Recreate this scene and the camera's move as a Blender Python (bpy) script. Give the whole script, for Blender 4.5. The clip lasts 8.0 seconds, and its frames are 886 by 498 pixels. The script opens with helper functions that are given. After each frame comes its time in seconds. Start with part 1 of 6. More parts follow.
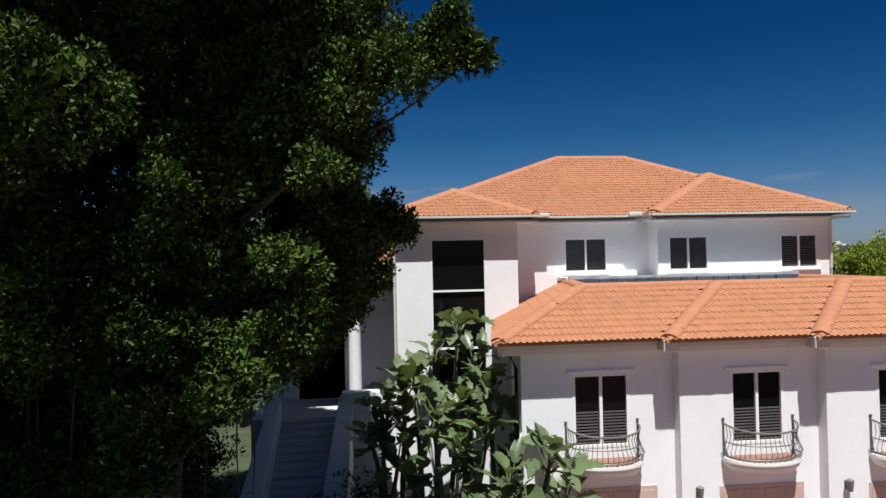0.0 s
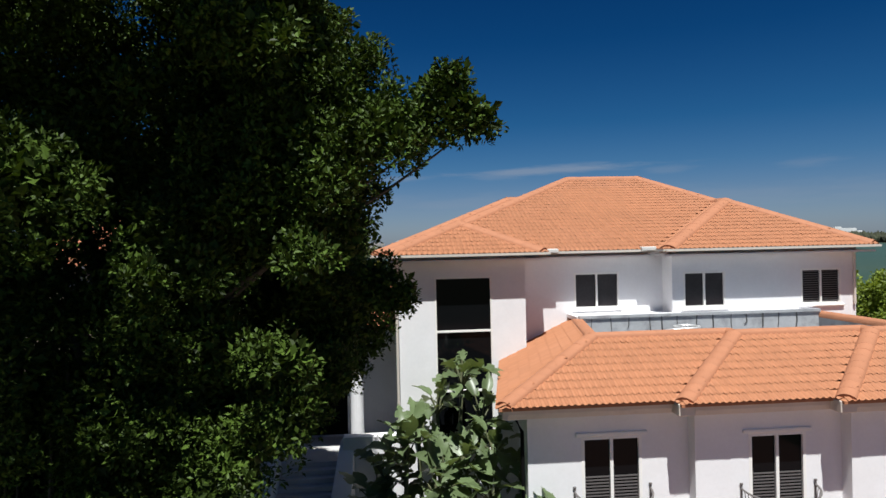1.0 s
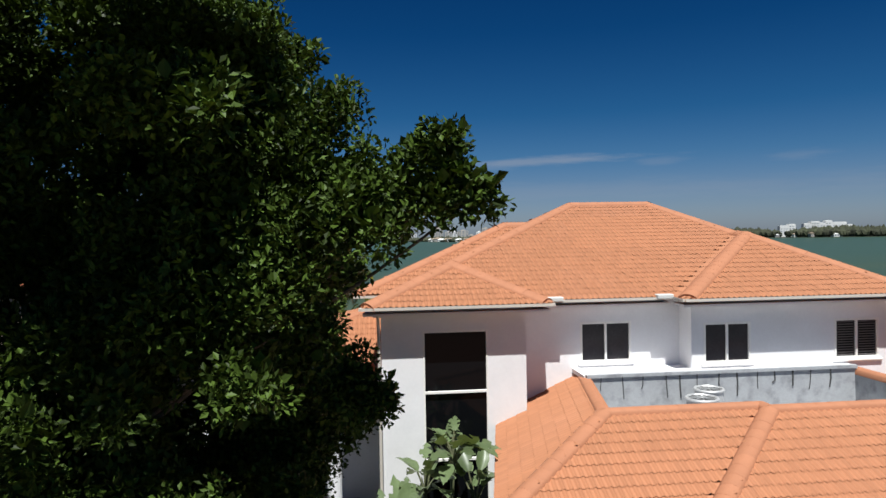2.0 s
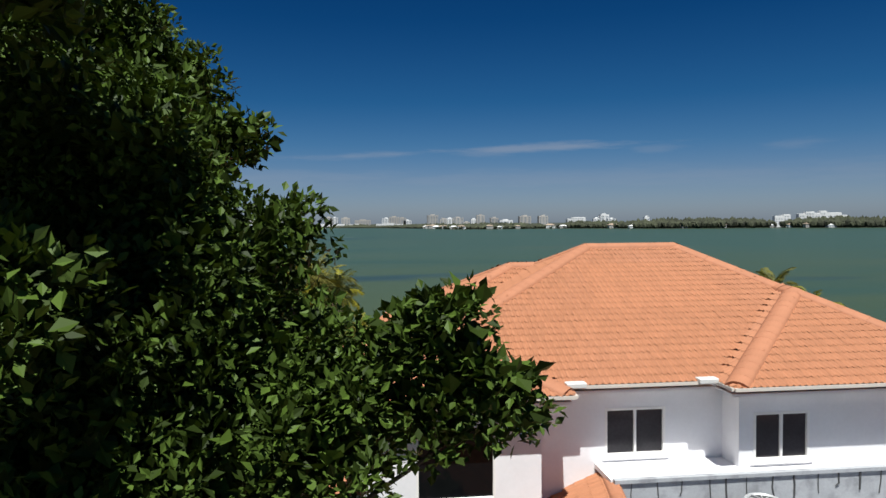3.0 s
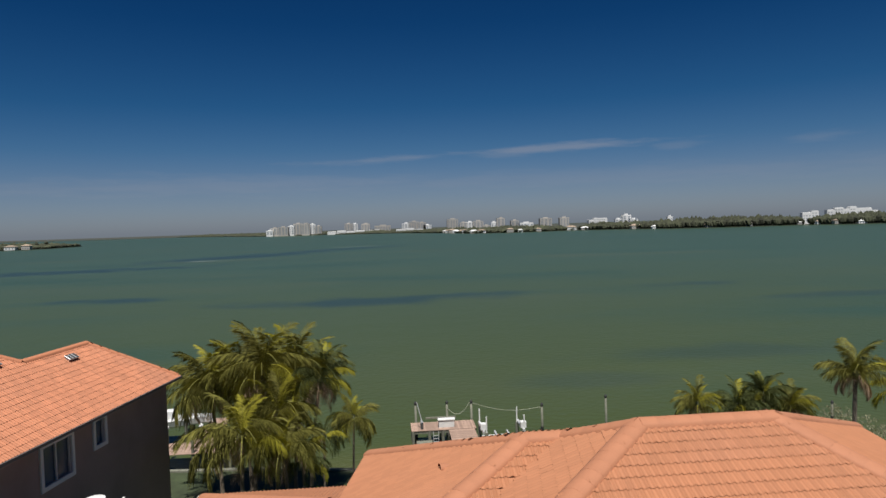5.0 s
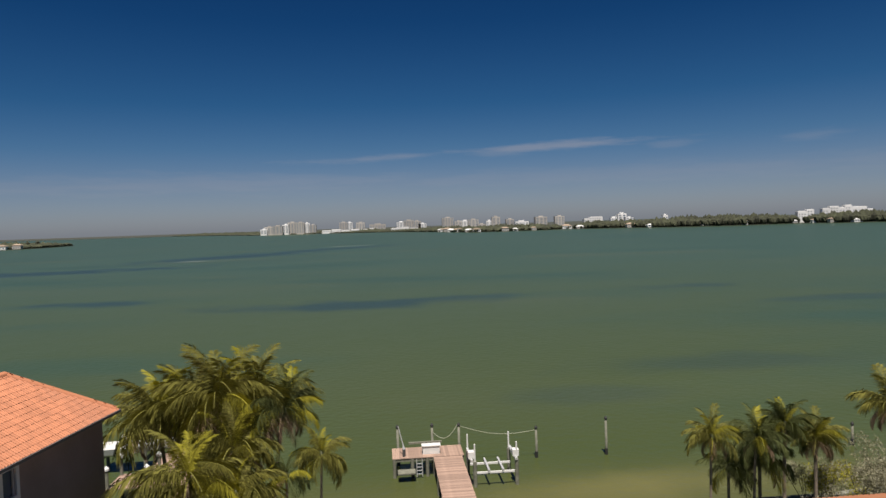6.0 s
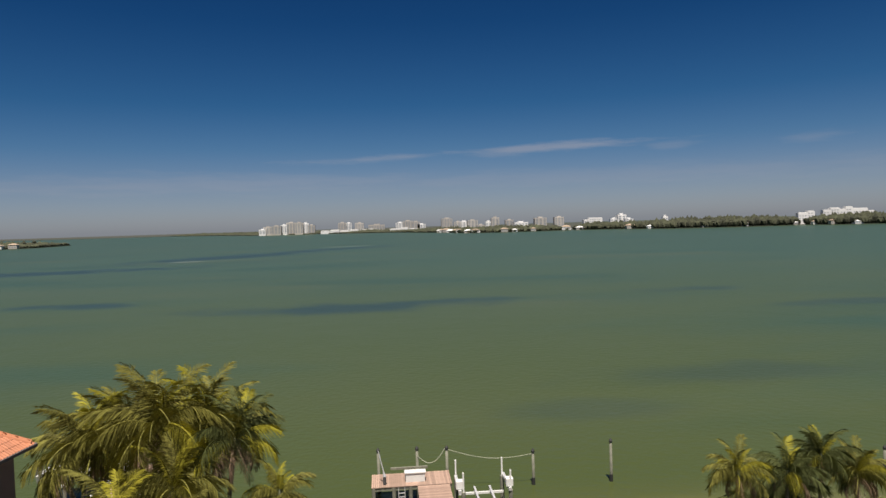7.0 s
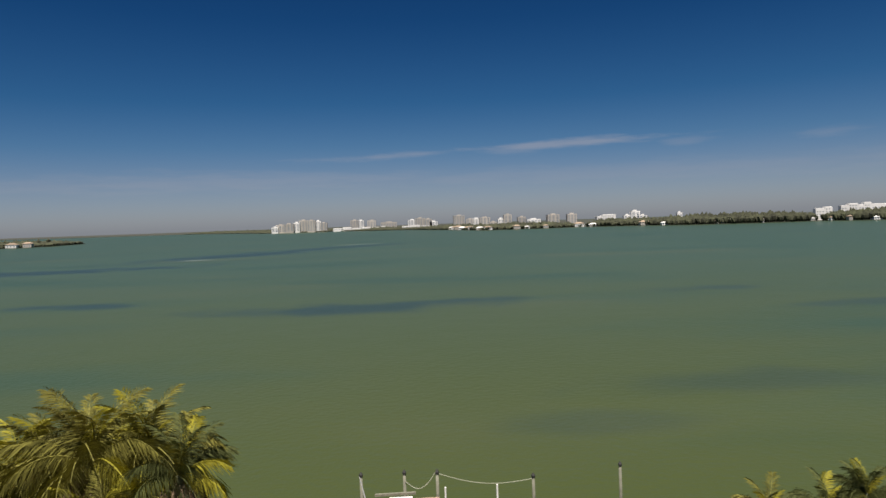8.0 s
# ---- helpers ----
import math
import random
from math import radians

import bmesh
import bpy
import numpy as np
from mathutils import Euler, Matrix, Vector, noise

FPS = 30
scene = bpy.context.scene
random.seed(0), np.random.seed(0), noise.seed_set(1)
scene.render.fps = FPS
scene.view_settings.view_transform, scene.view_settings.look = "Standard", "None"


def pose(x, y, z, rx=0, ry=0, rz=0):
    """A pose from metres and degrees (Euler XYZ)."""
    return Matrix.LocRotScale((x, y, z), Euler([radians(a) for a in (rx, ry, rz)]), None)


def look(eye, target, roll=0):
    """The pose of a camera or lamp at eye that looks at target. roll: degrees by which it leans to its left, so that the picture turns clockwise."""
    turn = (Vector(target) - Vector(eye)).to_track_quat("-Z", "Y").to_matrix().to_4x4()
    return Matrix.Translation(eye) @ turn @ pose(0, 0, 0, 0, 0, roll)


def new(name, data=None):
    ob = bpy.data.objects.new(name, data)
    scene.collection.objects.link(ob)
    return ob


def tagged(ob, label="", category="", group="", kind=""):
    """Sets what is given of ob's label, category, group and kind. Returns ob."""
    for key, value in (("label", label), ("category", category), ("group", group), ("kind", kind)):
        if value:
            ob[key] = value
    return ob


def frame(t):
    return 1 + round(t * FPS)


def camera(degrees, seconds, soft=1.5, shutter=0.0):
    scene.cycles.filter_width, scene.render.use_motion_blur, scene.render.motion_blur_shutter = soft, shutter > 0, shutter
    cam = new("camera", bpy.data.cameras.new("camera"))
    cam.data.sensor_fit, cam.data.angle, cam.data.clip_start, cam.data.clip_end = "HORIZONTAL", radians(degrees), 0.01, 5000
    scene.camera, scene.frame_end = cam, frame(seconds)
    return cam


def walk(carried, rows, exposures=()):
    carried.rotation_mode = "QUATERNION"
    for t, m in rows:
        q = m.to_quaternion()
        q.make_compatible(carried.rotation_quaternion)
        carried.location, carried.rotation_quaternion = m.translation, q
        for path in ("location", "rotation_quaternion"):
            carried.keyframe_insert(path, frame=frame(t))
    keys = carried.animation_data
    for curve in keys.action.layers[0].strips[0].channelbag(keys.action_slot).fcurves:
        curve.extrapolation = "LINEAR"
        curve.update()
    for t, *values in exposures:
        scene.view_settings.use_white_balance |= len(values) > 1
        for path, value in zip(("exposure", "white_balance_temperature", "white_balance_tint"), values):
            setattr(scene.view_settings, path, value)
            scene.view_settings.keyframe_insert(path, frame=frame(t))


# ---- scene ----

# ---------------- camera ----------------
cam = camera(66.0, 8.0, 1.5)
PATH = [
    (0, (-2.036, -0.646, 8.677), (-1.819, 1.342, 8.705), -1.2),
    (0.5, (-1.848, -0.316, 9.56), (-1.652, 1.675, 9.57), -1.4),
    (1, (-1.645, 0.308, 10.542), (-1.462, 2.3, 10.531), -1.3),
    (1.2, (-1.591, 0.644, 10.855), (-1.408, 2.636, 10.841), -1.4),
    (2.5, (-1.071, 5.444, 13.471), (-0.852, 7.431, 13.407), -0.6),
    (3, (-0.939, 7.256, 14.643), (-0.718, 9.242, 14.562), -0.5),
    (3.5, (-0.573, 8.779, 15.962), (-0.462, 10.775, 15.901), -1.0),
    (4, (0.295, 11.674, 17.055), (0.427, 13.669, 17.002), -1.3),
    (4.5, (0.674, 13.852, 17.969), (0.826, 15.846, 17.906), -1.6),
    (5, (1.293, 16.237, 18.826), (1.453, 18.229, 18.753), -1.8),
    (6.5, (3.404, 24.737, 19.457), (3.581, 26.728, 19.379), -1.8),
    (7, (4.186, 27.685, 19.344), (4.361, 29.676, 19.268), -1.7),
    (7.5, (5.188, 30.402, 19.389), (5.35, 32.393, 19.308), -1.7),
    (8, (6.251, 32.762, 19.442), (6.388, 34.755, 19.359), -1.9),
]
walk(cam, [(t, look(eye, target, roll)) for t, eye, target, roll in PATH], [(0, 0.77, 6240, 6), (1.2, 0.77, 6240, 6), (3.0, 0.78, 6240, 6), (4.0, 0.70, 6400, 8), (4.5, 0.58, 6450, 9), (5.2, 0.53, 6500, 10), (6.3, 0.76, 6980, 13), (8.0, 0.86, 7050, 13)])

# ---------------- light ----------------
SUN_EL, SUN_LEFT = radians(68.4), radians(5)
world = bpy.data.worlds.new("world")
scene.world = world
world.use_nodes = True
wn, wl = world.node_tree.nodes, world.node_tree.links
wn.clear()
sky = wn.new("ShaderNodeTexSky")
sky.sky_type, sky.sun_disc = "NISHITA", False
sky.sun_elevation, sky.sun_rotation = SUN_EL, radians(180) + SUN_LEFT
sky.altitude, sky.air_density, sky.dust_density, sky.ozone_density = 0, 0.85, 0.6, 3.0
bg, wout = wn.new("ShaderNodeBackground"), wn.new("ShaderNodeOutputWorld")
bg.inputs[1].default_value = 0.05
coord, sep = wn.new("ShaderNodeTexCoord"), wn.new("ShaderNodeSeparateXYZ")
wl.new(coord.outputs["Generated"], sep.inputs[0])
# thin streaks of high cloud low over the horizon
cmap, cnoise = wn.new("ShaderNodeMapping"), wn.new("ShaderNodeTexNoise")
cmap.inputs["Scale"].default_value = (7, 7, 60)
cmap.inputs["Location"].default_value = (1.3, 0.4, 0.0)
wl.new(coord.outputs["Generated"], cmap.inputs[0])
wl.new(cmap.outputs[0], cnoise.inputs["Vector"])
cnoise.inputs["Scale"].default_value, cnoise.inputs["Detail"].default_value, cnoise.inputs["Roughness"].default_value = 1.6, 7, 0.62
last = None
for cx, cz, rx, rz, tilt, amount in ((-0.03, 0.095, 0.105, 0.0055, 2, 0.6), (0.23, 0.104, 0.14, 0.0062, 1, 0.85), (0.16, 0.099, 0.05, 0.007, 0, 0.4), (0.40, 0.099, 0.03, 0.006, 0, 0.3), (0.55, 0.096, 0.035, 0.006, 0, 0.3), (-0.22, 0.062, 0.30, 0.016, 0, 0.33), (0.3, 0.060, 0.45, 0.014, 0, 0.22), (-0.75, 0.085, 0.2, 0.012, 0, 0.3), (0.95, 0.1, 0.2, 0.010, 0, 0.3)):
    mp, ln, ad, mr = wn.new("ShaderNodeMapping"), wn.new("ShaderNodeVectorMath"), wn.new("ShaderNodeMath"), wn.new("ShaderNodeMapRange")
    mp.vector_type = "TEXTURE"
    mp.inputs["Location"].default_value, mp.inputs["Rotation"].default_value, mp.inputs["Scale"].default_value = (cx, 0.9, cz), (0, radians(-tilt), 0), (rx, 3.0, rz)
    wl.new(coord.outputs["Generated"], mp.inputs[0])
    ln.operation, ad.operation, mr.interpolation_type = "LENGTH", "MULTIPLY_ADD", "SMOOTHSTEP"
    wl.new(mp.outputs[0], ln.inputs[0])
    wl.new(cnoise.outputs[0], ad.inputs[0])
    ad.inputs[1].default_value = -2.6
    wl.new(ln.outputs[1], ad.inputs[2])
    for n, v in zip((1, 2, 3, 4), (-1.25, 0.05, amount, 0)):
        mr.inputs[n].default_value = v
    wl.new(ad.outputs[0], mr.inputs[0])
    if last:
        mx = wn.new("ShaderNodeMath")
        mx.operation = "MAXIMUM"
        wl.new(last, mx.inputs[0])
        wl.new(mr.outputs[0], mx.inputs[1])
        last = mx.outputs[0]
    else:
        last = mr.outputs[0]
cfac = wn.new("ShaderNodeMath")
cfac.operation = "MULTIPLY"
wl.new(last, cfac.inputs[0])
cfac.inputs[1].default_value = 0.47
tint = wn.new("ShaderNodeMix")
tint.data_type, tint.blend_type = "RGBA", "MULTIPLY"
tint.inputs[0].default_value = 1.0
dramp = wn.new("ShaderNodeValToRGB")
dr = dramp.color_ramp
dr.elements[0].position, dr.elements[0].color = 0.0, (0.62, 0.67, 0.87, 1)
dr.elements[1].position, dr.elements[1].color = 0.42, (0.022, 0.185, 0.40, 1)
for p, c in ((0.06, (0.455, 0.535, 0.715)), (0.11, (0.25, 0.45, 0.65)), (0.17, (0.115, 0.355, 0.57)), (0.28, (0.043, 0.25, 0.475))):
    dr.elements.new(p).color = (*c, 1)
wl.new(sep.outputs[2], dramp.inputs[0])
wl.new(dramp.outputs[0], tint.inputs[7])
wl.new(sky.outputs[0], tint.inputs[6])
cmix = wn.new("ShaderNodeMix")
cmix.data_type = "RGBA"
cmix.inputs[7].default_value = (4.2, 4.3, 4.9, 1)
wl.new(cfac.outputs[0], cmix.inputs[0])
wl.new(tint.outputs[2], cmix.inputs[6])
wl.new(cmix.outputs[2], bg.inputs[0])
wl.new(bg.outputs[0], wout.inputs[0])

sun = new("sun", bpy.data.lights.new("sun", "SUN"))
sun.data.energy, sun.data.angle, sun.data.color = 4.6, radians(0.55), (1.0, 0.965, 0.915)
sun.matrix_world = look((-math.sin(SUN_LEFT) * math.cos(SUN_EL) * 50, -math.cos(SUN_LEFT) * math.cos(SUN_EL) * 50, math.sin(SUN_EL) * 50), (0, 0, 0))


# ---------------- materials ----------------
def material(name, color, rough=0.7, metal=0.0, vary=0.15, scale=3.0, bump=0.1, bump_scale=40.0, island=0.0, obrandom=0.0, stain=None, stain_scale=0.5, stain_amount=0.3, spec=0.5, wash=0.0):
    m = bpy.data.materials.new(name)
    m.use_nodes = True
    nt = m.node_tree
    N, L = nt.nodes, nt.links
    b = N["Principled BSDF"]
    b.inputs["Roughness"].default_value, b.inputs["Metallic"].default_value = rough, metal
    b.inputs["Specular IOR Level"].default_value = spec
    tc = N.new("ShaderNodeTexCoord")

    def noise_node(sc, detail=4.0):
        n = N.new("ShaderNodeTexNoise")
        n.inputs["Scale"].default_value, n.inputs["Detail"].default_value = sc, detail
        L.new(tc.outputs["Object"], n.inputs["Vector"])
        return n.outputs[0]

    def mult(col, fac_out, lo, hi):
        r = N.new("ShaderNodeMapRange")
        r.inputs[1].default_value, r.inputs[2].default_value = 0.25, 0.75
        r.inputs[3].default_value, r.inputs[4].default_value = lo, hi
        L.new(fac_out, r.inputs[0])
        x = N.new("ShaderNodeMix")
        x.data_type, x.blend_type = "RGBA", "MULTIPLY"
        x.inputs[0].default_value = 1.0
        L.new(col, x.inputs[6])
        L.new(r.outputs[0], x.inputs[7])
        return x.outputs[2]

    base = N.new("ShaderNodeRGB")
    base.outputs[0].default_value = (*color, 1)
    col = base.outputs[0]
    if stain:
        x = N.new("ShaderNodeMix")
        x.data_type = "RGBA"
        r = N.new("ShaderNodeMapRange")
        r.inputs[1].default_value, r.inputs[2].default_value, r.inputs[4].default_value = 0.5, 0.72, stain_amount
        L.new(noise_node(stain_scale, 6.0), r.inputs[0])
        L.new(r.outputs[0], x.inputs[0])
        L.new(col, x.inputs[6])
        x.inputs[7].default_value = (*stain, 1)
        col = x.outputs[2]
    col = mult(col, noise_node(scale), 1 - vary, 1 + vary)
    col = mult(col, noise_node(scale * 9), 1 - vary * 0.6, 1 + vary * 0.6)
    if island:
        g = N.new("ShaderNodeNewGeometry")
        col = mult(col, g.outputs["Random Per Island"], 1 - island, 1 + island)
    if obrandom:
        g = N.new("ShaderNodeObjectInfo")
        col = mult(col, g.outputs["Random"], 1 - obrandom, 1 + obrandom)
    L.new(col, b.inputs["Base Color"])
    if bump:
        bn = N.new("ShaderNodeBump")
        bn.inputs["Strength"].default_value, bn.inputs["Distance"].default_value = bump, 0.02
        L.new(noise_node(bump_scale, 3.0), bn.inputs["Height"])
        L.new(bn.outputs[0], b.inputs["Normal"])
    return m


def leaf_material(name, color, trans=0.3, rough=0.45, island=0.5, spec=0.3):
    m = material(name, color, rough, vary=0.2, scale=0.8, bump=0.0, island=island, spec=spec)
    N, L = m.node_tree.nodes, m.node_tree.links
    b, out = N["Principled BSDF"], N["Material Output"]
    tr, mx = N.new("ShaderNodeBsdfTranslucent"), N.new("ShaderNodeMixShader")
    tr.inputs[0].default_value = (color[0] * 1.6, color[1] * 1.5, color[2] * 0.7, 1)
    mx.inputs[0].default_value = trans
    L.new(b.outputs[0], mx.inputs[1])
    L.new(tr.outputs[0], mx.inputs[2])
    L.new(mx.outputs[0], out.inputs[0])
    return m


M_STUCCO = material("white_stucco", (0.76, 0.75, 0.765), 0.85, vary=0.035, scale=1.2, bump=0.25, bump_scale=60, stain=(0.72, 0.7, 0.68), stain_scale=0.45, stain_amount=0.25)
M_TRIM = material("white_trim", (0.8, 0.78, 0.75), 0.6, vary=0.03, bump=0.05)
M_CREAM = material("cream_fascia", (0.66, 0.58, 0.5), 0.7, vary=0.06, bump=0.08)
M_GUTTER = material("white_gutter", (0.6, 0.55, 0.49), 0.4, vary=0.04, bump=0.03, stain=(0.5, 0.45, 0.4), stain_scale=1.5, stain_amount=0.3)
M_TILE = material("salmon_tile", (0.355, 0.146, 0.069), 0.78, vary=0.035, scale=1.0, bump=0.15, bump_scale=45, island=0.04, obrandom=0.04, stain=(0.39, 0.172, 0.095), stain_scale=0.3, stain_amount=0.4)
M_CAP = material("hip_mortar", (0.352, 0.146, 0.074), 0.8, vary=0.06, scale=2.0, bump=0.3, bump_scale=30, obrandom=0.03, stain=(0.35, 0.14, 0.075), stain_scale=0.6, stain_amount=0.4)
M_TILE_N = material("weathered_salmon_tile", (0.4032, 0.1548, 0.0756), 0.75, vary=0.08, scale=0.9, bump=0.2, island=0.08, stain=(0.33, 0.14, 0.08), stain_scale=0.3, stain_amount=0.5)
M_TAUPE = material("taupe_stucco", (0.36, 0.262, 0.225), 0.85, vary=0.06, scale=0.8, bump=0.2, stain=(0.2, 0.155, 0.135), stain_scale=0.3, stain_amount=0.4)
M_GLASS = material("dark_glass", (0.004, 0.0045, 0.0055), 0.06, vary=0.05, bump=0.0, spec=0.12)
M_TINTED = material("tinted_glass", (0.045, 0.042, 0.046), 0.1, vary=0.25, scale=1.5, bump=0.0, spec=0.2)
# black paint of a downspout; elsewhere it stands in for unlit rooms
M_BLACK = material("black_paint_and_shade", (0.004, 0.004, 0.004), 0.9, vary=0.1, bump=0.0, spec=0.1)
M_SHUTTER = material("grey_slats", (0.1, 0.092, 0.092), 0.6, vary=0.08, bump=0.05)
M_IRON = material("wrought_iron", (0.17, 0.155, 0.15), 0.5, metal=0.3, vary=0.15, bump=0.1)
M_WELL = material("grey_membrane", (0.352, 0.36, 0.376), 0.85, vary=0.10, scale=1.5, bump=0.3, bump_scale=25, stain=(0.12, 0.12, 0.13), stain_scale=2.2, stain_amount=0.6)
M_METAL = material("pale_metal", (0.55, 0.55, 0.55), 0.45, metal=0.4, vary=0.08, bump=0.05)
M_DARKMETAL = material("dark_grille", (0.06, 0.06, 0.06), 0.6, vary=0.1, bump=0.0)
M_PAVER = material("red_pavers", (0.2232, 0.1178, 0.0868), 0.85, vary=0.18, scale=2.0, bump=0.3, bump_scale=12, stain=(0.16, 0.10, 0.08), stain_scale=0.3, stain_amount=0.5)
M_STEP = material("pale_stone_steps", (0.46, 0.45, 0.45), 0.75, vary=0.1, scale=2, bump=0.2)
M_GROUND = material("lawn_and_mulch", (0.033, 0.045, 0.0168), 0.95, vary=0.4, scale=0.6, bump=0.6, bump_scale=8, stain=(0.06, 0.045, 0.03), stain_scale=0.15, stain_amount=0.8)
M_SAND = material("pale_sand", (0.42, 0.36, 0.25), 0.95, vary=0.15, scale=0.8, bump=0.3)
M_BARK = material("grey_bark", (0.07, 0.058, 0.047), 0.9, vary=0.35, scale=2.5, bump=0.9, bump_scale=9)
M_PALMBARK = material("palm_bark", (0.17, 0.135, 0.10), 0.9, vary=0.3, scale=3, bump=0.8, bump_scale=14)
M_LEAF = leaf_material("ficus_leaf", (0.042, 0.068, 0.011), 0.08, 0.5, 0.55, 0.11)
M_LEAF2 = leaf_material("shrub_leaf", (0.17, 0.22, 0.035), 0.35, 0.5, 0.4)
M_GREYLEAF = leaf_material("silver_shrub_leaf", (0.19, 0.18, 0.12), 0.2, 0.7, 0.4)
M_FROND = leaf_material("palm_frond", (0.15, 0.142, 0.034), 0.14, 0.65, 0.45, 0.12)
M_FROND_DK = leaf_material("dark_palm_frond", (0.08, 0.092, 0.032), 0.14, 0.65, 0.4, 0.1)
M_FROND_DRY = leaf_material("dry_palm_frond", (0.26, 0.185, 0.125), 0.2, 0.85, 0.3, 0.1)
M_FROND_YOUNG = leaf_material("young_palm_frond", (0.26, 0.24, 0.03), 0.2, 0.6, 0.25, 0.12)
M_PADDLE = leaf_material("paddle_leaf", (0.10, 0.135, 0.062), 0.25, 0.38, 0.35, 0.45)
M_STEM = material("paddle_stem", (0.084, 0.09, 0.042), 0.7, vary=0.3, bump=0.3)
M_FARTREE = material("far_foliage", (0.036, 0.040, 0.020), 0.95, vary=0.45, scale=0.03, bump=0.0, island=0.2)
M_FARWALL = material("far_pale_wall", (0.368, 0.344, 0.312), 0.8, vary=0.06, scale=0.03, bump=0.0, obrandom=0.12)
M_FARWHITE = material("far_white_wall", (0.62, 0.62, 0.61), 0.8, vary=0.04, scale=0.03, bump=0.0, obrandom=0.05)
M_FARDARK = material("far_window_band", (0.16, 0.19, 0.22), 0.4, vary=0.1, scale=0.03, bump=0.0)
M_FARROOF = material("far_clay_roof", (0.27, 0.205, 0.15), 0.8, vary=0.1, scale=0.05, bump=0.0, obrandom=0.25)
M_DECK = material("weathered_planks", (0.3, 0.2025, 0.1537), 0.85, vary=0.16, scale=2.5, bump=0.4, bump_scale=20, obrandom=0.16)
M_PILE = material("grey_piling", (0.15, 0.15, 0.115), 0.9, vary=0.3, scale=3, bump=0.6, bump_scale=12)
M_PILECAP = material("black_pile_cap", (0.02, 0.02, 0.02), 0.7, vary=0.2, bump=0.1)
M_WHITE = material("white_paint", (0.6, 0.6, 0.58), 0.5, vary=0.05, bump=0.05)
M_ROPE = material("pale_rope", (0.30, 0.31, 0.24), 0.9, vary=0.2, bump=0.4, bump_scale=80)
M_LAND = material("far_land", (0.035, 0.038, 0.026), 0.95, vary=0.3, scale=0.02, bump=0.0)


def water_material():
    m = bpy.data.materials.new("bay_water")
    m.use_nodes = True
    N, L = m.node_tree.nodes, m.node_tree.links
    b = N["Principled BSDF"]
    tc = N.new("ShaderNodeTexCoord")
    sp = N.new("ShaderNodeSeparateXYZ")
    L.new(tc.outputs["Object"], sp.inputs[0])

    def field(sx, sy, scale, detail, lo, hi, off=(0, 0, 0)):
        mp, n, r = N.new("ShaderNodeMapping"), N.new("ShaderNodeTexNoise"), N.new("ShaderNodeMapRange")
        mp.inputs["Scale"].default_value, mp.inputs["Location"].default_value = (sx, sy, 1), off
        L.new(tc.outputs["Object"], mp.inputs[0])
        L.new(mp.outputs[0], n.inputs["Vector"])
        n.inputs["Scale"].default_value, n.inputs["Detail"].default_value = scale, detail
        r.interpolation_type = "SMOOTHSTEP"
        r.inputs[1].default_value, r.inputs[2].default_value = lo, hi
        L.new(n.outputs[0], r.inputs[0])
        return r.outputs[0]

    def blend(a, color, fac):
        x = N.new("ShaderNodeMix")
        x.data_type = "RGBA"
        if isinstance(a, tuple):
            x.inputs[6].default_value = (*a, 1)
        else:
            L.new(a, x.inputs[6])
        x.inputs[7].default_value = (*color, 1)
        L.new(fac, x.inputs[0])
        return x.outputs[2]

    # deep green, turning to olive over the sandy shallows by the near shore
    far = N.new("ShaderNodeMapRange")
    far.interpolation_type = "SMOOTHSTEP"
    far.inputs[1].default_value, far.inputs[2].default_value, far.inputs[3].default_value, far.inputs[4].default_value = 70, 420, 1, 0
    L.new(sp.outputs[1], far.inputs[0])
    col = blend((0.0365, 0.0615, 0.0310), (0.0455, 0.0600, 0.0180), far.outputs[0])
    col = blend(col, (0.0580, 0.0680, 0.0290), field(0.5, 1.2, 0.012, 5, 0.48, 0.85, (7, 2, 0)))
    col = blend(col, (0.0285, 0.0530, 0.0270), field(0.35, 1.0, 0.02, 6, 0.46, 0.72, (31, 12, 0)))
    # beds of dark seagrass and pale sandbars, each with its own ragged outline
    rag = N.new("ShaderNodeTexNoise")
    rag.inputs["Scale"].default_value, rag.inputs["Detail"].default_value = 0.06, 6
    L.new(tc.outputs["Object"], rag.inputs["Vector"])

    def bed(col, cx, cy, rx, ry, turn, color, amount):
        mp, ln, ad, r = N.new("ShaderNodeMapping"), N.new("ShaderNodeVectorMath"), N.new("ShaderNodeMath"), N.new("ShaderNodeMapRange")
        mp.vector_type = "TEXTURE"
        mp.inputs["Location"].default_value, mp.inputs["Rotation"].default_value, mp.inputs["Scale"].default_value = (cx, cy, 0), (0, 0, radians(turn)), (rx, ry, 1000)
        L.new(tc.outputs["Object"], mp.inputs[0])
        ln.operation = "LENGTH"
        L.new(mp.outputs[0], ln.inputs[0])
        ad.operation = "MULTIPLY_ADD"
        L.new(rag.outputs[0], ad.inputs[0])
        ad.inputs[1].default_value = 1.9
        L.new(ln.outputs[1], ad.inputs[2])
        r.interpolation_type = "SMOOTHSTEP"
        r.inputs[1].default_value, r.inputs[2].default_value, r.inputs[3].default_value, r.inputs[4].default_value = 1.15, 2.1, amount, 0
        L.new(ad.outputs[0], r.inputs[0])
        return blend(col, color, r.outputs[0])

    SHOAL = (0.15, 0.14, 0.05)
    DARK, PALE = (0.0185, 0.0350, 0.0300), (0.2220, 0.2442, 0.1998)
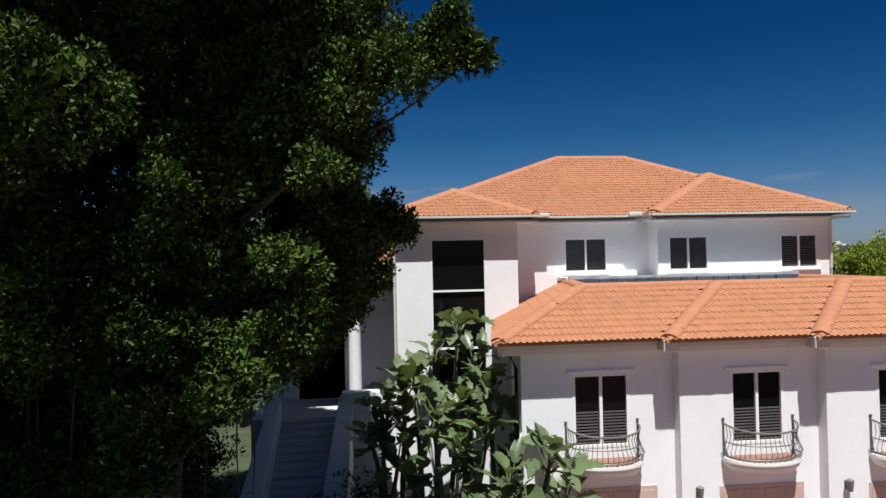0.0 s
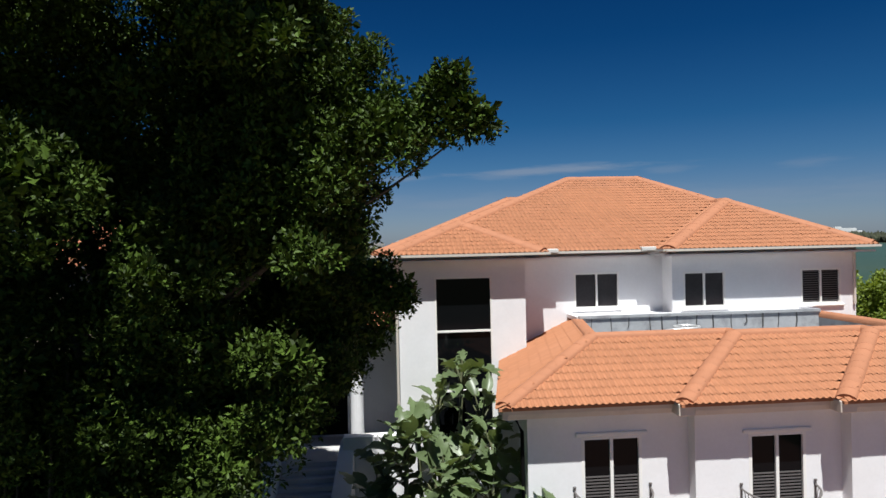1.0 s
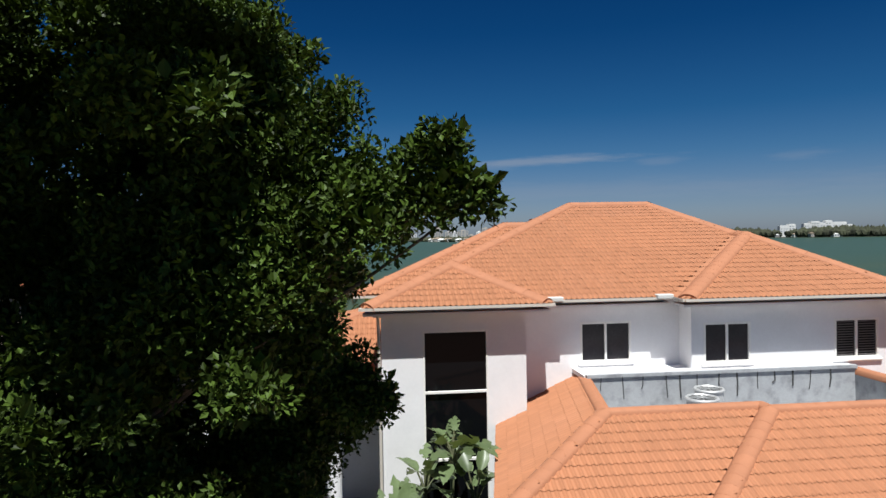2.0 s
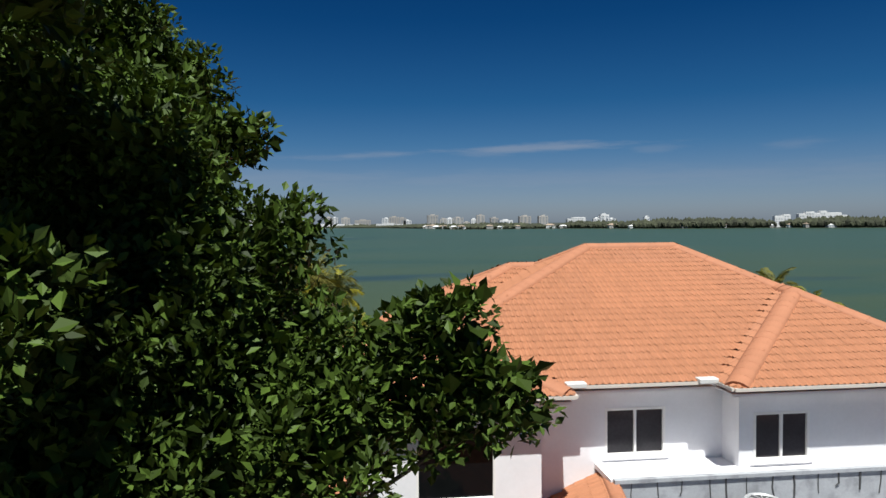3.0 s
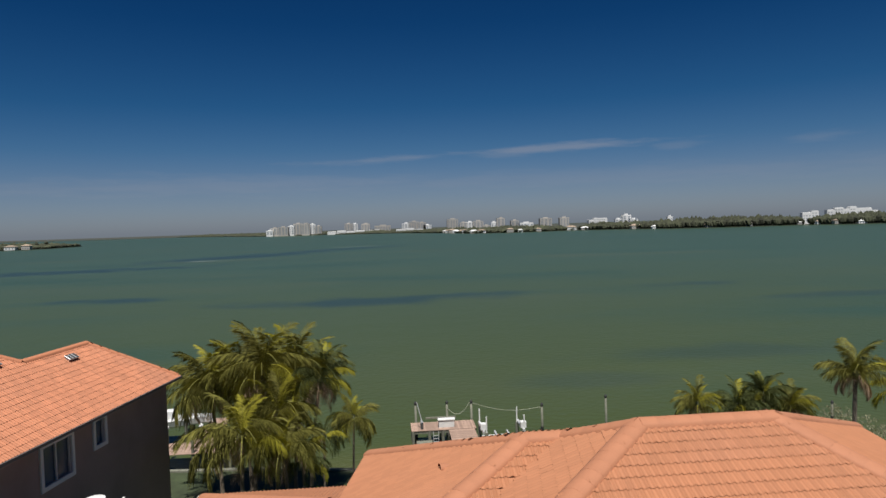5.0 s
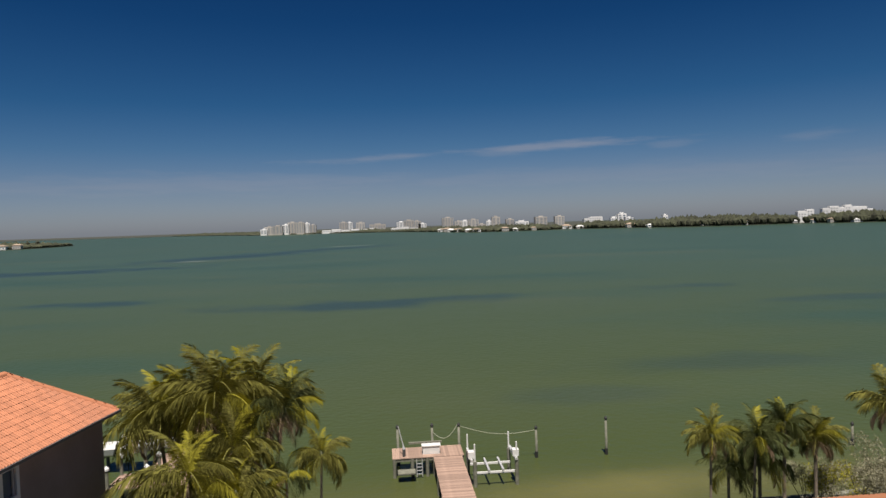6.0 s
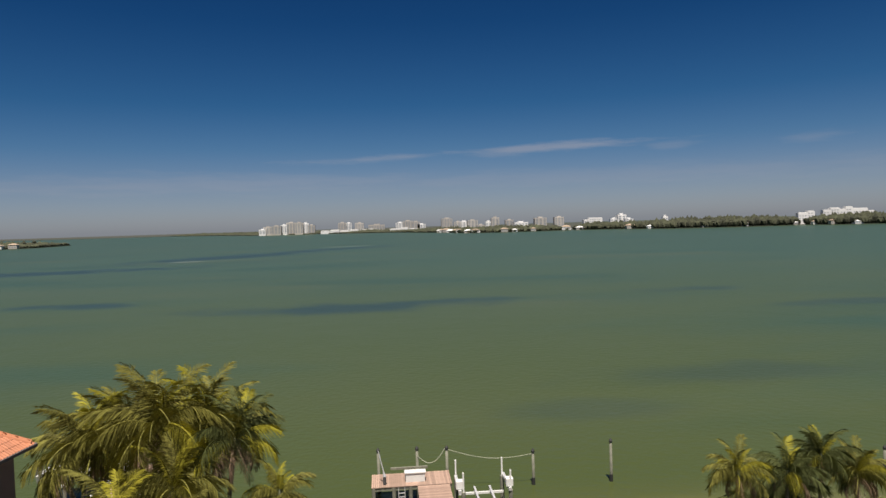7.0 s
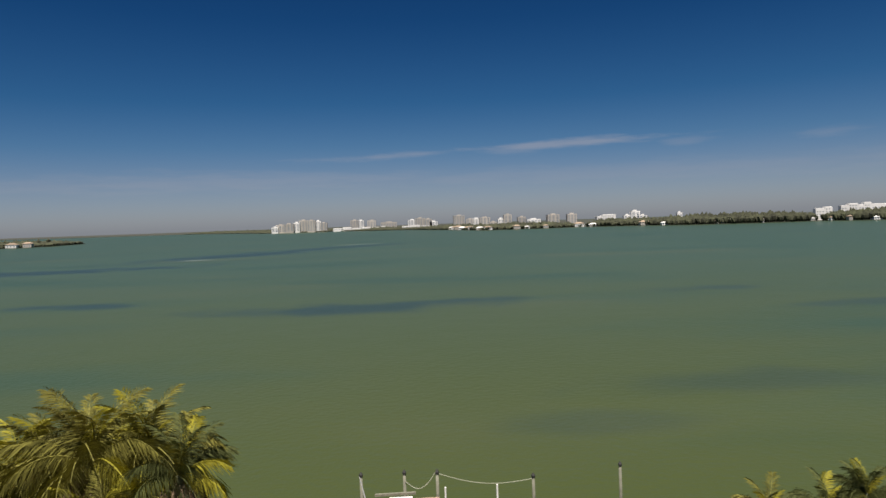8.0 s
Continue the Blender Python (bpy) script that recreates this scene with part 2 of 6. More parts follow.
    for row in ((-6, 198, 44, 13, 0, DARK, 0.85), (30, 205, 14, 7, 0, DARK, 0.6), (-81, 226, 28, 8, -10, DARK, 0.85), (-180, 400, 105, 28, 12, DARK, 0.95), (-105, 540, 110, 38, 48, DARK, 0.95), (-40, 640, 90, 28, 45, DARK, 0.8), (90, 210, 22, 7, 0, DARK, 0.5), (112, 172, 25, 7, 0, DARK, 0.5), (48, 112, 20, 8, 0, DARK, 0.4), (26, 98, 14, 5, 0, DARK, 0.35), (-120, 483, 16, 5, 4, PALE, 0.5), (-30, 705, 30, 6, 18, PALE, 0.65), (19, 71, 11, 4, 0, SHOAL, 0.5), (30, 72, 12, 4, 0, SHOAL, 0.3), (45, 100, 30, 9, 8, SHOAL, 0.06)):
        col = bed(col, *row)
    near = N.new("ShaderNodeMapRange")
    near.interpolation_type = "SMOOTHSTEP"
    near.inputs[1].default_value, near.inputs[2].default_value, near.inputs[3].default_value, near.inputs[4].default_value = 68, 80, 0.4, 0
    L.new(sp.outputs[1], near.inputs[0])
    col = blend(col, (0.1000, 0.0900, 0.0340), near.outputs[0])
    L.new(col, b.inputs["Base Color"])
    b.inputs["Roughness"].default_value = 0.32
    b.inputs["Specular IOR Level"].default_value = 0.16
    n1, n2, add, bn = N.new("ShaderNodeTexNoise"), N.new("ShaderNodeTexNoise"), N.new("ShaderNodeMath"), N.new("ShaderNodeBump")
    n1.inputs["Scale"].default_value, n1.inputs["Detail"].default_value = 1.1, 5
    n2.inputs["Scale"].default_value, n2.inputs["Detail"].default_value = 0.12, 4
    L.new(tc.outputs["Object"], n1.inputs["Vector"])
    L.new(tc.outputs["Object"], n2.inputs["Vector"])
    L.new(n1.outputs[0], add.inputs[0])
    L.new(n2.outputs[0], add.inputs[1])
    L.new(add.outputs[0], bn.inputs["Height"])
    bn.inputs["Strength"].default_value, bn.inputs["Distance"].default_value = 0.35, 0.25
    L.new(bn.outputs[0], b.inputs["Normal"])
    return m


M_WATER = water_material()


# ---------------- building helpers ----------------
def thing(name, loc, label, category, group="", kind=""):
    e = new(name)
    e.empty_display_size = 0.3
    e.location = loc
    return tagged(e, label, category, group, kind)


def place(ob, parent):
    if parent is not None:
        ob.parent = parent
        if parent.parent is None:
            ob.matrix_parent_inverse = Matrix.Translation(-Vector(parent.location))
    return ob


def part(name, bm, mat, parent=None, label="", smooth=False):
    me = bpy.data.meshes.new(name)
    bmesh.ops.recalc_face_normals(bm, faces=bm.faces)
    bm.to_mesh(me)
    bm.free()
    me.materials.append(mat)
    if smooth:
        me.polygons.foreach_set("use_smooth", [True] * len(me.polygons))
    ob = place(new(name, me), parent)
    if label:
        tagged(ob, label)
    return ob


def shared(name, me, m, parent):
    ob = new(name, me)
    ob.matrix_basis = m
    return place(ob, parent)


def mesh_np(name, verts, faces, mat, smooth=False):
    verts, faces = np.asarray(verts, np.float32), np.asarray(faces, np.int32)
    me = bpy.data.meshes.new(name)
    k = faces.shape[1]
    me.vertices.add(len(verts))
    me.vertices.foreach_set("co", verts.ravel())
    me.loops.add(faces.size)
    me.loops.foreach_set("vertex_index", faces.ravel())
    me.polygons.add(len(faces))
    me.polygons.foreach_set("loop_start", np.arange(0, faces.size, k, dtype=np.int32))
    if smooth:
        me.polygons.foreach_set("use_smooth", np.ones(len(faces), bool))
    me.update(calc_edges=True)
    me.materials.append(mat)
    me.polygons.foreach_set("use_smooth", np.full(len(me.polygons), bool(smooth)))
    return me


def box(bm, x0, x1, y0, y1, z0, z1, bevel=0.0):
    vs = [bm.verts.new((x, y, z)) for z in (z0, z1) for x, y in ((x0, y0), (x1, y0), (x1, y1), (x0, y1))]
    fs = [bm.faces.new([vs[i] for i in f]) for f in ((0, 3, 2, 1), (4, 5, 6, 7), (0, 1, 5, 4), (1, 2, 6, 5), (2, 3, 7, 6), (3, 0, 4, 7))]
    if bevel:
        bmesh.ops.bevel(bm, geom=list({e for f in fs for e in f.edges}), offset=bevel, segments=1, affect="EDGES")
    return bm


def boxes(*rows, bevel=0.0):
    bm = bmesh.new()
    for r in rows:
        box(bm, *r, bevel=bevel)
    return bm


def prism(plan, z0, z1):
    """An upright block over a plan; z1 may be a function of x, y."""
    bm = bmesh.new()
    top = z1 if callable(z1) else (lambda x, y: z1)
    low = z0 if callable(z0) else (lambda x, y: z0)
    a = [bm.verts.new((x, y, low(x, y))) for x, y in plan]
    b = [bm.verts.new((x, y, top(x, y))) for x, y in plan]
    bm.faces.new(a[::-1])
    bm.faces.new(b)
    for i in range(len(plan)):
        j = (i + 1) % len(plan)
        bm.faces.new((a[i], a[j], b[j], b[i]))
    return bm


def tube(bm, pts, radii, sides=8, cap=True):
    rings = []
    for i, p in enumerate(pts):
        p = Vector(p)
        d = (Vector(pts[min(i + 1, len(pts) - 1)]) - Vector(pts[max(i - 1, 0)])).normalized()
        u = d.orthogonal().normalized() if abs(d.z) < 0.99 else Vector((1, 0, 0))
        if i and abs(d.z) < 0.99:
            u = (last - d * last.dot(d)).normalized()
        last = u
        v = d.cross(u)
        r = radii[i] if hasattr(radii, "__len__") else radii
        rings.append([bm.verts.new(p + r * (math.cos(a) * u + math.sin(a) * v)) for a in (2 * math.pi * k / sides for k in range(sides))])
    for a, b in zip(rings, rings[1:]):
        for k in range(sides):
            bm.faces.new((a[k], a[(k + 1) % sides], b[(k + 1) % sides], b[k]))
    if cap:
        bm.faces.new(rings[0][::-1])
        bm.faces.new(rings[-1])
    return bm


def inside(poly, x, y):
    res = np.zeros(len(x), bool)
    for (x0, y0), (x1, y1) in zip(poly, poly[1:] + poly[:1]):
        cross = (y0 > y) != (y1 > y)
        with np.errstate(divide="ignore", invalid="ignore"):
            res ^= cross & (x < (x1 - x0) * (y - y0) / ((y1 - y0) or 1e-9) + x0)
    return res


def plane_of(p, q, r):
    """z over x, y through three points."""
    p, q, r = Vector(p), Vector(q), Vector(r)
    n = (q - p).cross(r - p)
    if n.z < 0:
        n = -n
    n.normalize()
    return n, lambda x, y: p.z - (n.x * (x - p.x) + n.y * (y - p.y)) / n.z


TILE_W, TILE_E = 0.18, 0.365
_prof = [(-0.5, 0.0), (-0.32, 0.003), (-0.2, 0.021), (-0.02, 0.038), (0.17, 0.022), (0.3, 0.003), (0.5, 0.0)]
# the nose of a tile overhangs the course below it
_tv = [(u * TILE_W, -0.03, h + 0.024) for u, h in _prof] + [(u * TILE_W, TILE_E + 0.005, h + 0.004) for u, h in _prof] + [(u * TILE_W, 0.012, h - 0.002) for u, h in _prof]
_tf = [(i, i + 1, i + 8, i + 7) for i in range(6)] + [(i + 14, i + 15, i + 1, i) for i in range(6)]
TILE_V, TILE_F = np.array(_tv), np.array(_tf)
TILE_MESH = {}


def tile_mesh(mat):
    if mat.name not in TILE_MESH:
        TILE_MESH[mat.name] = mesh_np("tile", TILE_V, TILE_F, mat)
    return TILE_MESH[mat.name]


def roof_face(plan, plane, mat, near=None):
    """The places of the tiles over one slope: matrices of the near ones, and vertices of the rest."""
    n, z = plane
    level = Vector((0, 0, 1)).cross(n).normalized()
    up = n.cross(level)
    if up.z < 0:
        level, up = -level, -up
    level = up.cross(n)
    p0 = Vector((*plan[0], z(*plan[0])))
    us = [(Vector((x, y, z(x, y))) - p0).dot(level) for x, y in plan]
    vs = [(Vector((x, y, z(x, y))) - p0).dot(up) for x, y in plan]
    gu, gv = np.meshgrid(np.arange(min(us), max(us) + TILE_W, TILE_W), np.arange(min(vs), max(vs) + TILE_E, TILE_E))
    gu, gv = gu.ravel(), gv.ravel()
    L, U, P, Nn = (np.array(w) for w in (level, up, p0, n))
    pos = P + gu[:, None] * L + gv[:, None] * U
    mid = pos + U * TILE_E * 0.45
    # tiles are cut in under the caps, so those that reach a little past a hip stay
    keep = np.zeros(len(pos), bool)
    for du in (-0.05, 0, 0.05):
        q = mid + L * du
        keep |= inside(plan, q[:, 0], q[:, 1])
    pos, mid = pos[keep], mid[keep]
    single = np.zeros(len(pos), bool)
    if near:
        x0, x1, y0, y1 = near
        single = (mid[:, 0] > x0) & (mid[:, 0] < x1) & (mid[:, 1] > y0) & (mid[:, 1] < y1)
    basis = np.stack([L, U, Nn], 1)
    mats = []
    for p in pos[single]:
        m = Matrix(((L[0], U[0], Nn[0], p[0]), (L[1], U[1], Nn[1], p[1]), (L[2], U[2], Nn[2], p[2]), (0, 0, 0, 1)))
        mats.append(m)
    rest = pos[~single]
    jig = np.random.uniform(-0.004, 0.004, (len(rest), 1, 3))
    verts = (TILE_V @ basis.T)[None] + rest[:, None] + jig
    return mats, verts.reshape(-1, 3), len(rest)


def tiled_roof(parent, name, label, faces, mat, thick=0.08):
    """faces: rows of plan, plane, near. A deck, its tiles singly where near, and the others joined."""
    bm = bmesh.new()
    for plan, plane, near in faces:
        z = plane[1]
        a = [bm.verts.new((x, y, z(x, y) - 0.005)) for x, y in plan]
        b = [bm.verts.new((x, y, z(x, y) - thick)) for x, y in plan]
        bm.faces.new(a)
        bm.faces.new(b[::-1])
        for i in range(len(plan)):
            j = (i + 1) % len(plan)
            bm.faces.new((a[j], a[i], b[i], b[j]))
    bmesh.ops.remove_doubles(bm, verts=bm.verts, dist=0.03)
    deck = part(name, bm, mat, parent, label)
    allv, count = [], 0
    for plan, plane, near in faces:
        mats, verts, n = roof_face(plan, plane, mat, near)
        for m in mats:
            shared("tile", tile_mesh(mat), m, deck)
        allv.append(verts)
        count += n
    if count:
        f = (np.arange(count)[:, None, None] * len(TILE_V) + TILE_F[None]).reshape(-1, 4)
        ob = place(new("tiles", mesh_np("tiles", np.concatenate(allv), f, mat)), deck)
        tagged(ob, kind="stuff")
    return deck


CAPS = {}


def cap_mesh(r, mat):
    """A shallow bed of mortar over a cap tile, its sides run down on to the tiles."""
    key = (r, mat.name)
    if key not in CAPS:
        v, f, k = [], [], 8
        for y, rr, lift in ((0.0, r, 0.003), (0.43, r, 0.0)):
            v += [(rr * u, y, 0.083 + lift - (0.32 * r + 0.02) * abs(u) ** 2.0) for u in np.linspace(-1, 1, k + 1)]
            v += [(-rr * 1.03, y, -0.42 * r - 0.06), (rr * 1.03, y, -0.42 * r - 0.06)]
        w = k + 3
        f = [(i, i + 1, i + w + 1, i + w) for i in range(k)]
        f += [(k + 1, 0, w, w + k + 1), (k, k + 2, w + k + 2, w + k)]
        front = v[: k + 1]
        v += front + [(x, y, -0.42 * r - 0.06) for x, y, z in front]
        f += [(i + 2 * w + k + 1, i + 2 * w + k + 2, i + 2 * w + 1, i + 2 * w) for i in range(k)]
        CAPS[key] = mesh_np("ridge_cap", v, f, mat, True)
    return CAPS[key]


def caps(parent, a, b, mat, r=0.31, lift=0.016):
    a, b = Vector(a), Vector(b)
    d = (b - a).normalized()
    # hips start a little up from the eave
    if any(abs(a.z - e) < 0.01 for e in (10.22, 6.36, 9.75, 6.4)):
        a = a + d * 0.2
    x = d.cross(Vector((0, 0, 1))).normalized()
    z = x.cross(d)
    n = max(1, round((b - a).length / 0.4))
    step = (b - a) / n
    for i in range(n):
        p = a + step * i + z * lift + Vector((random.uniform(-1, 1), random.uniform(-1, 1), random.uniform(-0.5, 1))) * 0.003
        m = Matrix(((x.x, d.x, z.x, p.x), (x.y, d.y, z.y, p.y), (x.z, d.z, z.z, p.z), (0, 0, 0, 1)))
        shared("ridge_cap", cap_mesh(r, mat), m, parent)


def edge_strip(parent, name, pts, w, h, mat, label=""):
    """A squared gutter or trim along a line; pts are its top outer edge, and it lies to the left of the way."""
    bm = bmesh.new()
    for a, b in zip(pts, pts[1:]):
        a, b = Vector(a), Vector(b)
        d = (b - a).normalized()
        s = Vector((-d.y, d.x, 0)).normalized()
        vs = [bm.verts.new(p + s * k + Vector((0, 0, q))) for p in (a, b) for k, q in ((0, 0), (w, 0), (w, -h), (w * 0.35, -h), (0, -h * 0.55))]
        for i in range(5):
            j = (i + 1) % 5
            bm.faces.new((vs[i], vs[j], vs[j + 5], vs[i + 5]))
        bm.faces.new(vs[:5][::-1])
        bm.faces.new(vs[5:])
    return part(name, bm, mat, parent, label)


# ---------------- ground, water, far shore ----------------
def setting(name, bm, mat, label, category):
    return tagged(part(name, bm, mat, None), label, category, kind="structure")


SHORE_Y = 71.0
bm = bmesh.new()
coast = [(-4600, SHORE_Y + 4), (-60, SHORE_Y + 3), (-30, SHORE_Y + 1), (-8, SHORE_Y - 1), (12, SHORE_Y - 5.5), (24, SHORE_Y - 6), (33, SHORE_Y - 6), (44, SHORE_Y - 4), (60, SHORE_Y - 2), (4600, SHORE_Y + 5)]
a = [bm.verts.new((x, y, 0)) for x, y in coast]
low = [bm.verts.new((x, y, -2.5)) for x, y in coast]
back = [bm.verts.new((4600, -4600, 0)), bm.verts.new((-4600, -4600, 0))]
bm.faces.new(a + back)
for i in range(len(a) - 1):
    bm.faces.new((a[i], low[i], low[i + 1], a[i + 1]))
setting("ground", bm, M_GROUND, "garden ground of lawn and dark mulch ending at the water", "ground")
bm = bmesh.new()
ring = [bm.verts.new((4700 * math.cos(2 * math.pi * k / 64), 4700 * math.sin(2 * math.pi * k / 64), -1.0)) for k in range(64)]
bm.faces.new(ring)
setting("water", bm, M_WATER, "calm green bay water with olive shallows", "water")
bm = bmesh.new()
for (x0, y0), (x1, y1) in zip(coast[1:8], coast[2:9]):
    box(bm, 0, 1, 0, 1, 0, 1)
    vs = list(bm.verts)[-8:]
    for v, (px, py, pz) in zip(vs, [(x0, y0 - 0.1, -2), (x0, y0 + 0.35, -2), (x1, y1 + 0.35, -2), (x1, y1 - 0.1, -2), (x0, y0 - 0.1, 0.12), (x0, y0 + 0.35, 0.12), (x1, y1 + 0.35, 0.12), (x1, y1 - 0.1, 0.12)]):
        v.co = (px, py, pz)
setting("seawall", bm, M_PILE, "grey weathered seawall along the water's edge", "seawall")


# driveway of pavers before the garage wing
setting("driveway", prism([(1.6, -40), (19, -40), (19, 17.9), (1.6, 17.9)], -0.05, 0.02), M_PAVER, "reddish paver driveway before the garages", "driveway")

# ---------------- the white house ----------------
EAVE, S = 10.22, 0.42
house = thing("house", (8, 26, 0), "large white stucco villa with salmon barrel-tile hip roofs", "house")


def window(parent, x0, x1, z0, z1, y, name="window", frame_w=0.07, mull=1, slats=False, head=True, sill=True, deep=0.14, glass=M_GLASS):
    """A window in a wall that faces the street: frame, panes, slats behind the glass, head trim and sill."""
    bm = boxes((x0, x0 + frame_w, y - 0.03, y + deep, z0, z1), (x1 - frame_w, x1, y - 0.03, y + deep, z0, z1), (x0 + frame_w, x1 - frame_w, y - 0.03, y + deep, z1 - frame_w, z1), (x0 + frame_w, x1 - frame_w, y - 0.03, y + deep, z0, z0 + frame_w))
    w = part(name, bm, M_TRIM, parent)
    step = (x1 - x0 - frame_w) / (mull + 1)
    for k in range(mull + 1):
        a = x0 + frame_w + k * step
        b = a + step - frame_w
        if k < mull:
            part("mullion", boxes((b, b + frame_w, y - 0.02, y + deep - 0.02, z0 + frame_w, z1 - frame_w)), M_TRIM, w)
        part("pane", boxes((a, b, y + 0.05, y + 0.06, z0 + frame_w, z1 - frame_w)), glass, w)
        if slats:
            zz = z0 + frame_w + 0.03
            while zz < z0 + (z1 - z0) * slats:
                part("slat", boxes((a, b, y + 0.02, y + 0.045, zz, zz + 0.035)), M_SHUTTER, w)
                zz += 0.085
    if head:
        part("head_trim", boxes((x0 - 0.16, x1 + 0.16, y - 0.08, y - 0.002, z1 + 0.01, z1 + 0.11), bevel=0.02), M_TRIM, w)
    if sill:
        part("sill", boxes((x0 - 0.1, x1 + 0.1, y - 0.1, y - 0.002, z0 - 0.09, z0 - 0.01), bevel=0.02), M_TRIM, w)
    return w


def wall_x(parent, name, x0, x1, y, z0, z1, holes=(), thick=0.3, label=""):
    """A wall along x with its face at y and openings right through it."""
    xs = sorted({x0, x1} | {h[0] for h in holes} | {h[1] for h in holes})
    zs = sorted({z0, z1} | {h[2] for h in holes} | {h[3] for h in holes})
    bm = bmesh.new()
    for a, b in zip(xs, xs[1:]):
        for c, d in zip(zs, zs[1:]):
            mx, mz = (a + b) / 2, (c + d) / 2
            if not any(h[0] < mx < h[1] and h[2] < mz < h[3] for h in holes):
                box(bm, a, b, y, y + thick, c, d)
    bmesh.ops.remove_doubles(bm, verts=bm.verts, dist=0.0005)
    return part(name, bm, M_STUCCO, parent, label)


# tower with the tall window, recess, and the bay beside it
TW = (0.23, 2.28, 3.2, 9.4)
wall_x(house, "tower_wall", -1.05, 3.5, 24.4, 0, 10.2, [TW])
for row in ((3.2, 3.5, 24.7, 25.5, 0, 10.2), (-1.3, 0.0, 29.3, 29.6, 0, 10.2), (9.05, 9.35, 24.9, 25.5, 0, 10.2)):
    part("side_wall", boxes(row), M_STUCCO, house)
part("side_wall", prism([(-1.05, 24.7), (-0.75, 24.7), (0.0, 29.3), (-0.3, 29.3)], 0, 10.2), M_STUCCO, house)
part("side_wall", prism([(15.94, 24.9), (16.24, 24.9), (19.1, 41.1), (18.8, 41.1)], 0, 10.2), M_STUCCO, house)
W1, W2, W3 = (5.60, 7.36, 8.02, 9.38), (9.47, 11.10, 8.02, 9.36), (14.05, 15.65, 8.02, 9.36)
wall_x(house, "recess_wall", 3.5, 9.05, 25.5, 0, 10.2, [W1])
wall_x(house, "bay_wall", 9.05, 16.24, 24.6, 0, 10.2, [W2, W3])
part("side_wall", prism([(-1.3, 29.6), (-0.95, 29.6), (1.1, 41.4), (0.75, 41.4)], 0, 10.2), M_STUCCO, house)
part("rear_wall", boxes((1.1, 19.1, 41.1, 41.4, 0, 10.2)), M_STUCCO, house)
# unseen black sheet added behind the windows as the shade of the rooms
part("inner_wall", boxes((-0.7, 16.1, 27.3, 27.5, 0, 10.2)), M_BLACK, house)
tw = window(house, *TW, 24.42, frame_w=0.06, mull=0, head=False, sill=False)
for zz in (7.47, 5.35):
    part("transom", boxes((0.29, 2.22, 24.38, 24.5, zz - 0.035, zz + 0.035)), M_TRIM, tw)
window(house, *W1, 25.52, head=False, glass=M_TINTED)
window(house, *W2, 24.62, head=False, glass=M_TINTED)
window(house, *W3, 24.62, slats=0.97, head=False)

s = S
P_FRONT = plane_of((0, 24.85, EAVE), (1, 24.85, EAVE), (0, 25.85, EAVE + s))
P_REAR = plane_of((0, 42.1, EAVE), (1, 42.1, EAVE), (7.5, 33, 13.64))
P_LEFT = plane_of((-1.65, 23.85, EAVE), (-0.81, 28.8, EAVE), (7.5, 33, 13.64))
P_RIGHT = plane_of((16.75, 23.95, EAVE), (19.82, 42.1, EAVE), (11.06, 33, 13.64))
P_CFRONT = plane_of((-2, 28.8, EAVE), (-1, 28.8, EAVE), (4.9, 34.9, 12.83))
P_CLEFT = plane_of((-2, 28.8, EAVE), (0.25, 42.1, EAVE), (4.9, 34.9, 12.83))
TX0, TX1, TY = -1.65, 4.25, 23.85
TC, TH = (TX0 + TX1) / 2, (TX1 - TX0) / 2
P_TF = plane_of((0, TY, EAVE), (1, TY, EAVE), (0, TY + 1, EAVE + s))
P_TR = plane_of((TX1, 0, EAVE), (TX1, 1, EAVE), (TX1 - 1, 0, EAVE + s))
APEX_T, HIP_T = (1.44, 26.66, EAVE + 1.18), (1.52, 27.58, EAVE + 1.147)
BX0, BX1, BY = 8.54, 16.75, 23.95
APEX_B, HIP_B = (13.32, 28.73, EAVE + 2.007), (13.41, 29.72, EAVE + 2.045)
P_BF = plane_of((0, BY, EAVE), (1, BY, EAVE), (0, BY + 1, EAVE + s))
P_BL = plane_of((BX0, 0, EAVE), (BX0, 1, EAVE), (BX0 + 1, 0, EAVE + s))
NEAR = (6.6, 11.2, 28.6, 31.4)
main_roof = tiled_roof(house, "main_roof", "salmon barrel-tile hip roof", [
    ([(TX1, 24.85), (BX0, 24.85), HIP_B[:2], (11.06, 33), (7.5, 33), HIP_T[:2]], P_FRONT, NEAR),
    ([(7.5, 33), (11.06, 33), (19.82, 42.1), (0.25, 42.1), (4.9, 34.9), (6.02, 34.9)], P_REAR, None),
    ([(TX0, TY), APEX_T[:2], HIP_T[:2], (7.5, 33), (6.02, 34.9), (-0.81, 28.8)], P_LEFT, None),
    ([(BX1, BY), (19.82, 42.1), (11.06, 33), HIP_B[:2], APEX_B[:2]], P_RIGHT, None),
    ([(-2, 28.8), (-0.81, 28.8), (6.02, 34.9), (4.9, 34.9)], P_CFRONT, None),
    ([(-2, 28.8), (4.9, 34.9), (0.25, 42.1)], P_CLEFT, None),
    ([(TX0, TY), (TX1, TY), APEX_T[:2]], P_TF, None),
    ([(TX1, TY), (TX1, 24.85), HIP_T[:2], APEX_T[:2]], P_TR, None),
    ([(BX0, BY), (BX1, BY), APEX_B[:2]], P_BF, None),
    ([(BX0, BY), APEX_B[:2], HIP_B[:2], (BX0, 24.85)], P_BL, None),
], M_TILE)
RIDGE_L, RIDGE_R, CROSS_L, CROSS_R = (7.5, 33, 13.64), (11.06, 33, 13.64), (4.9, 34.9, 12.83), (6.02, 34.9, 12.83)
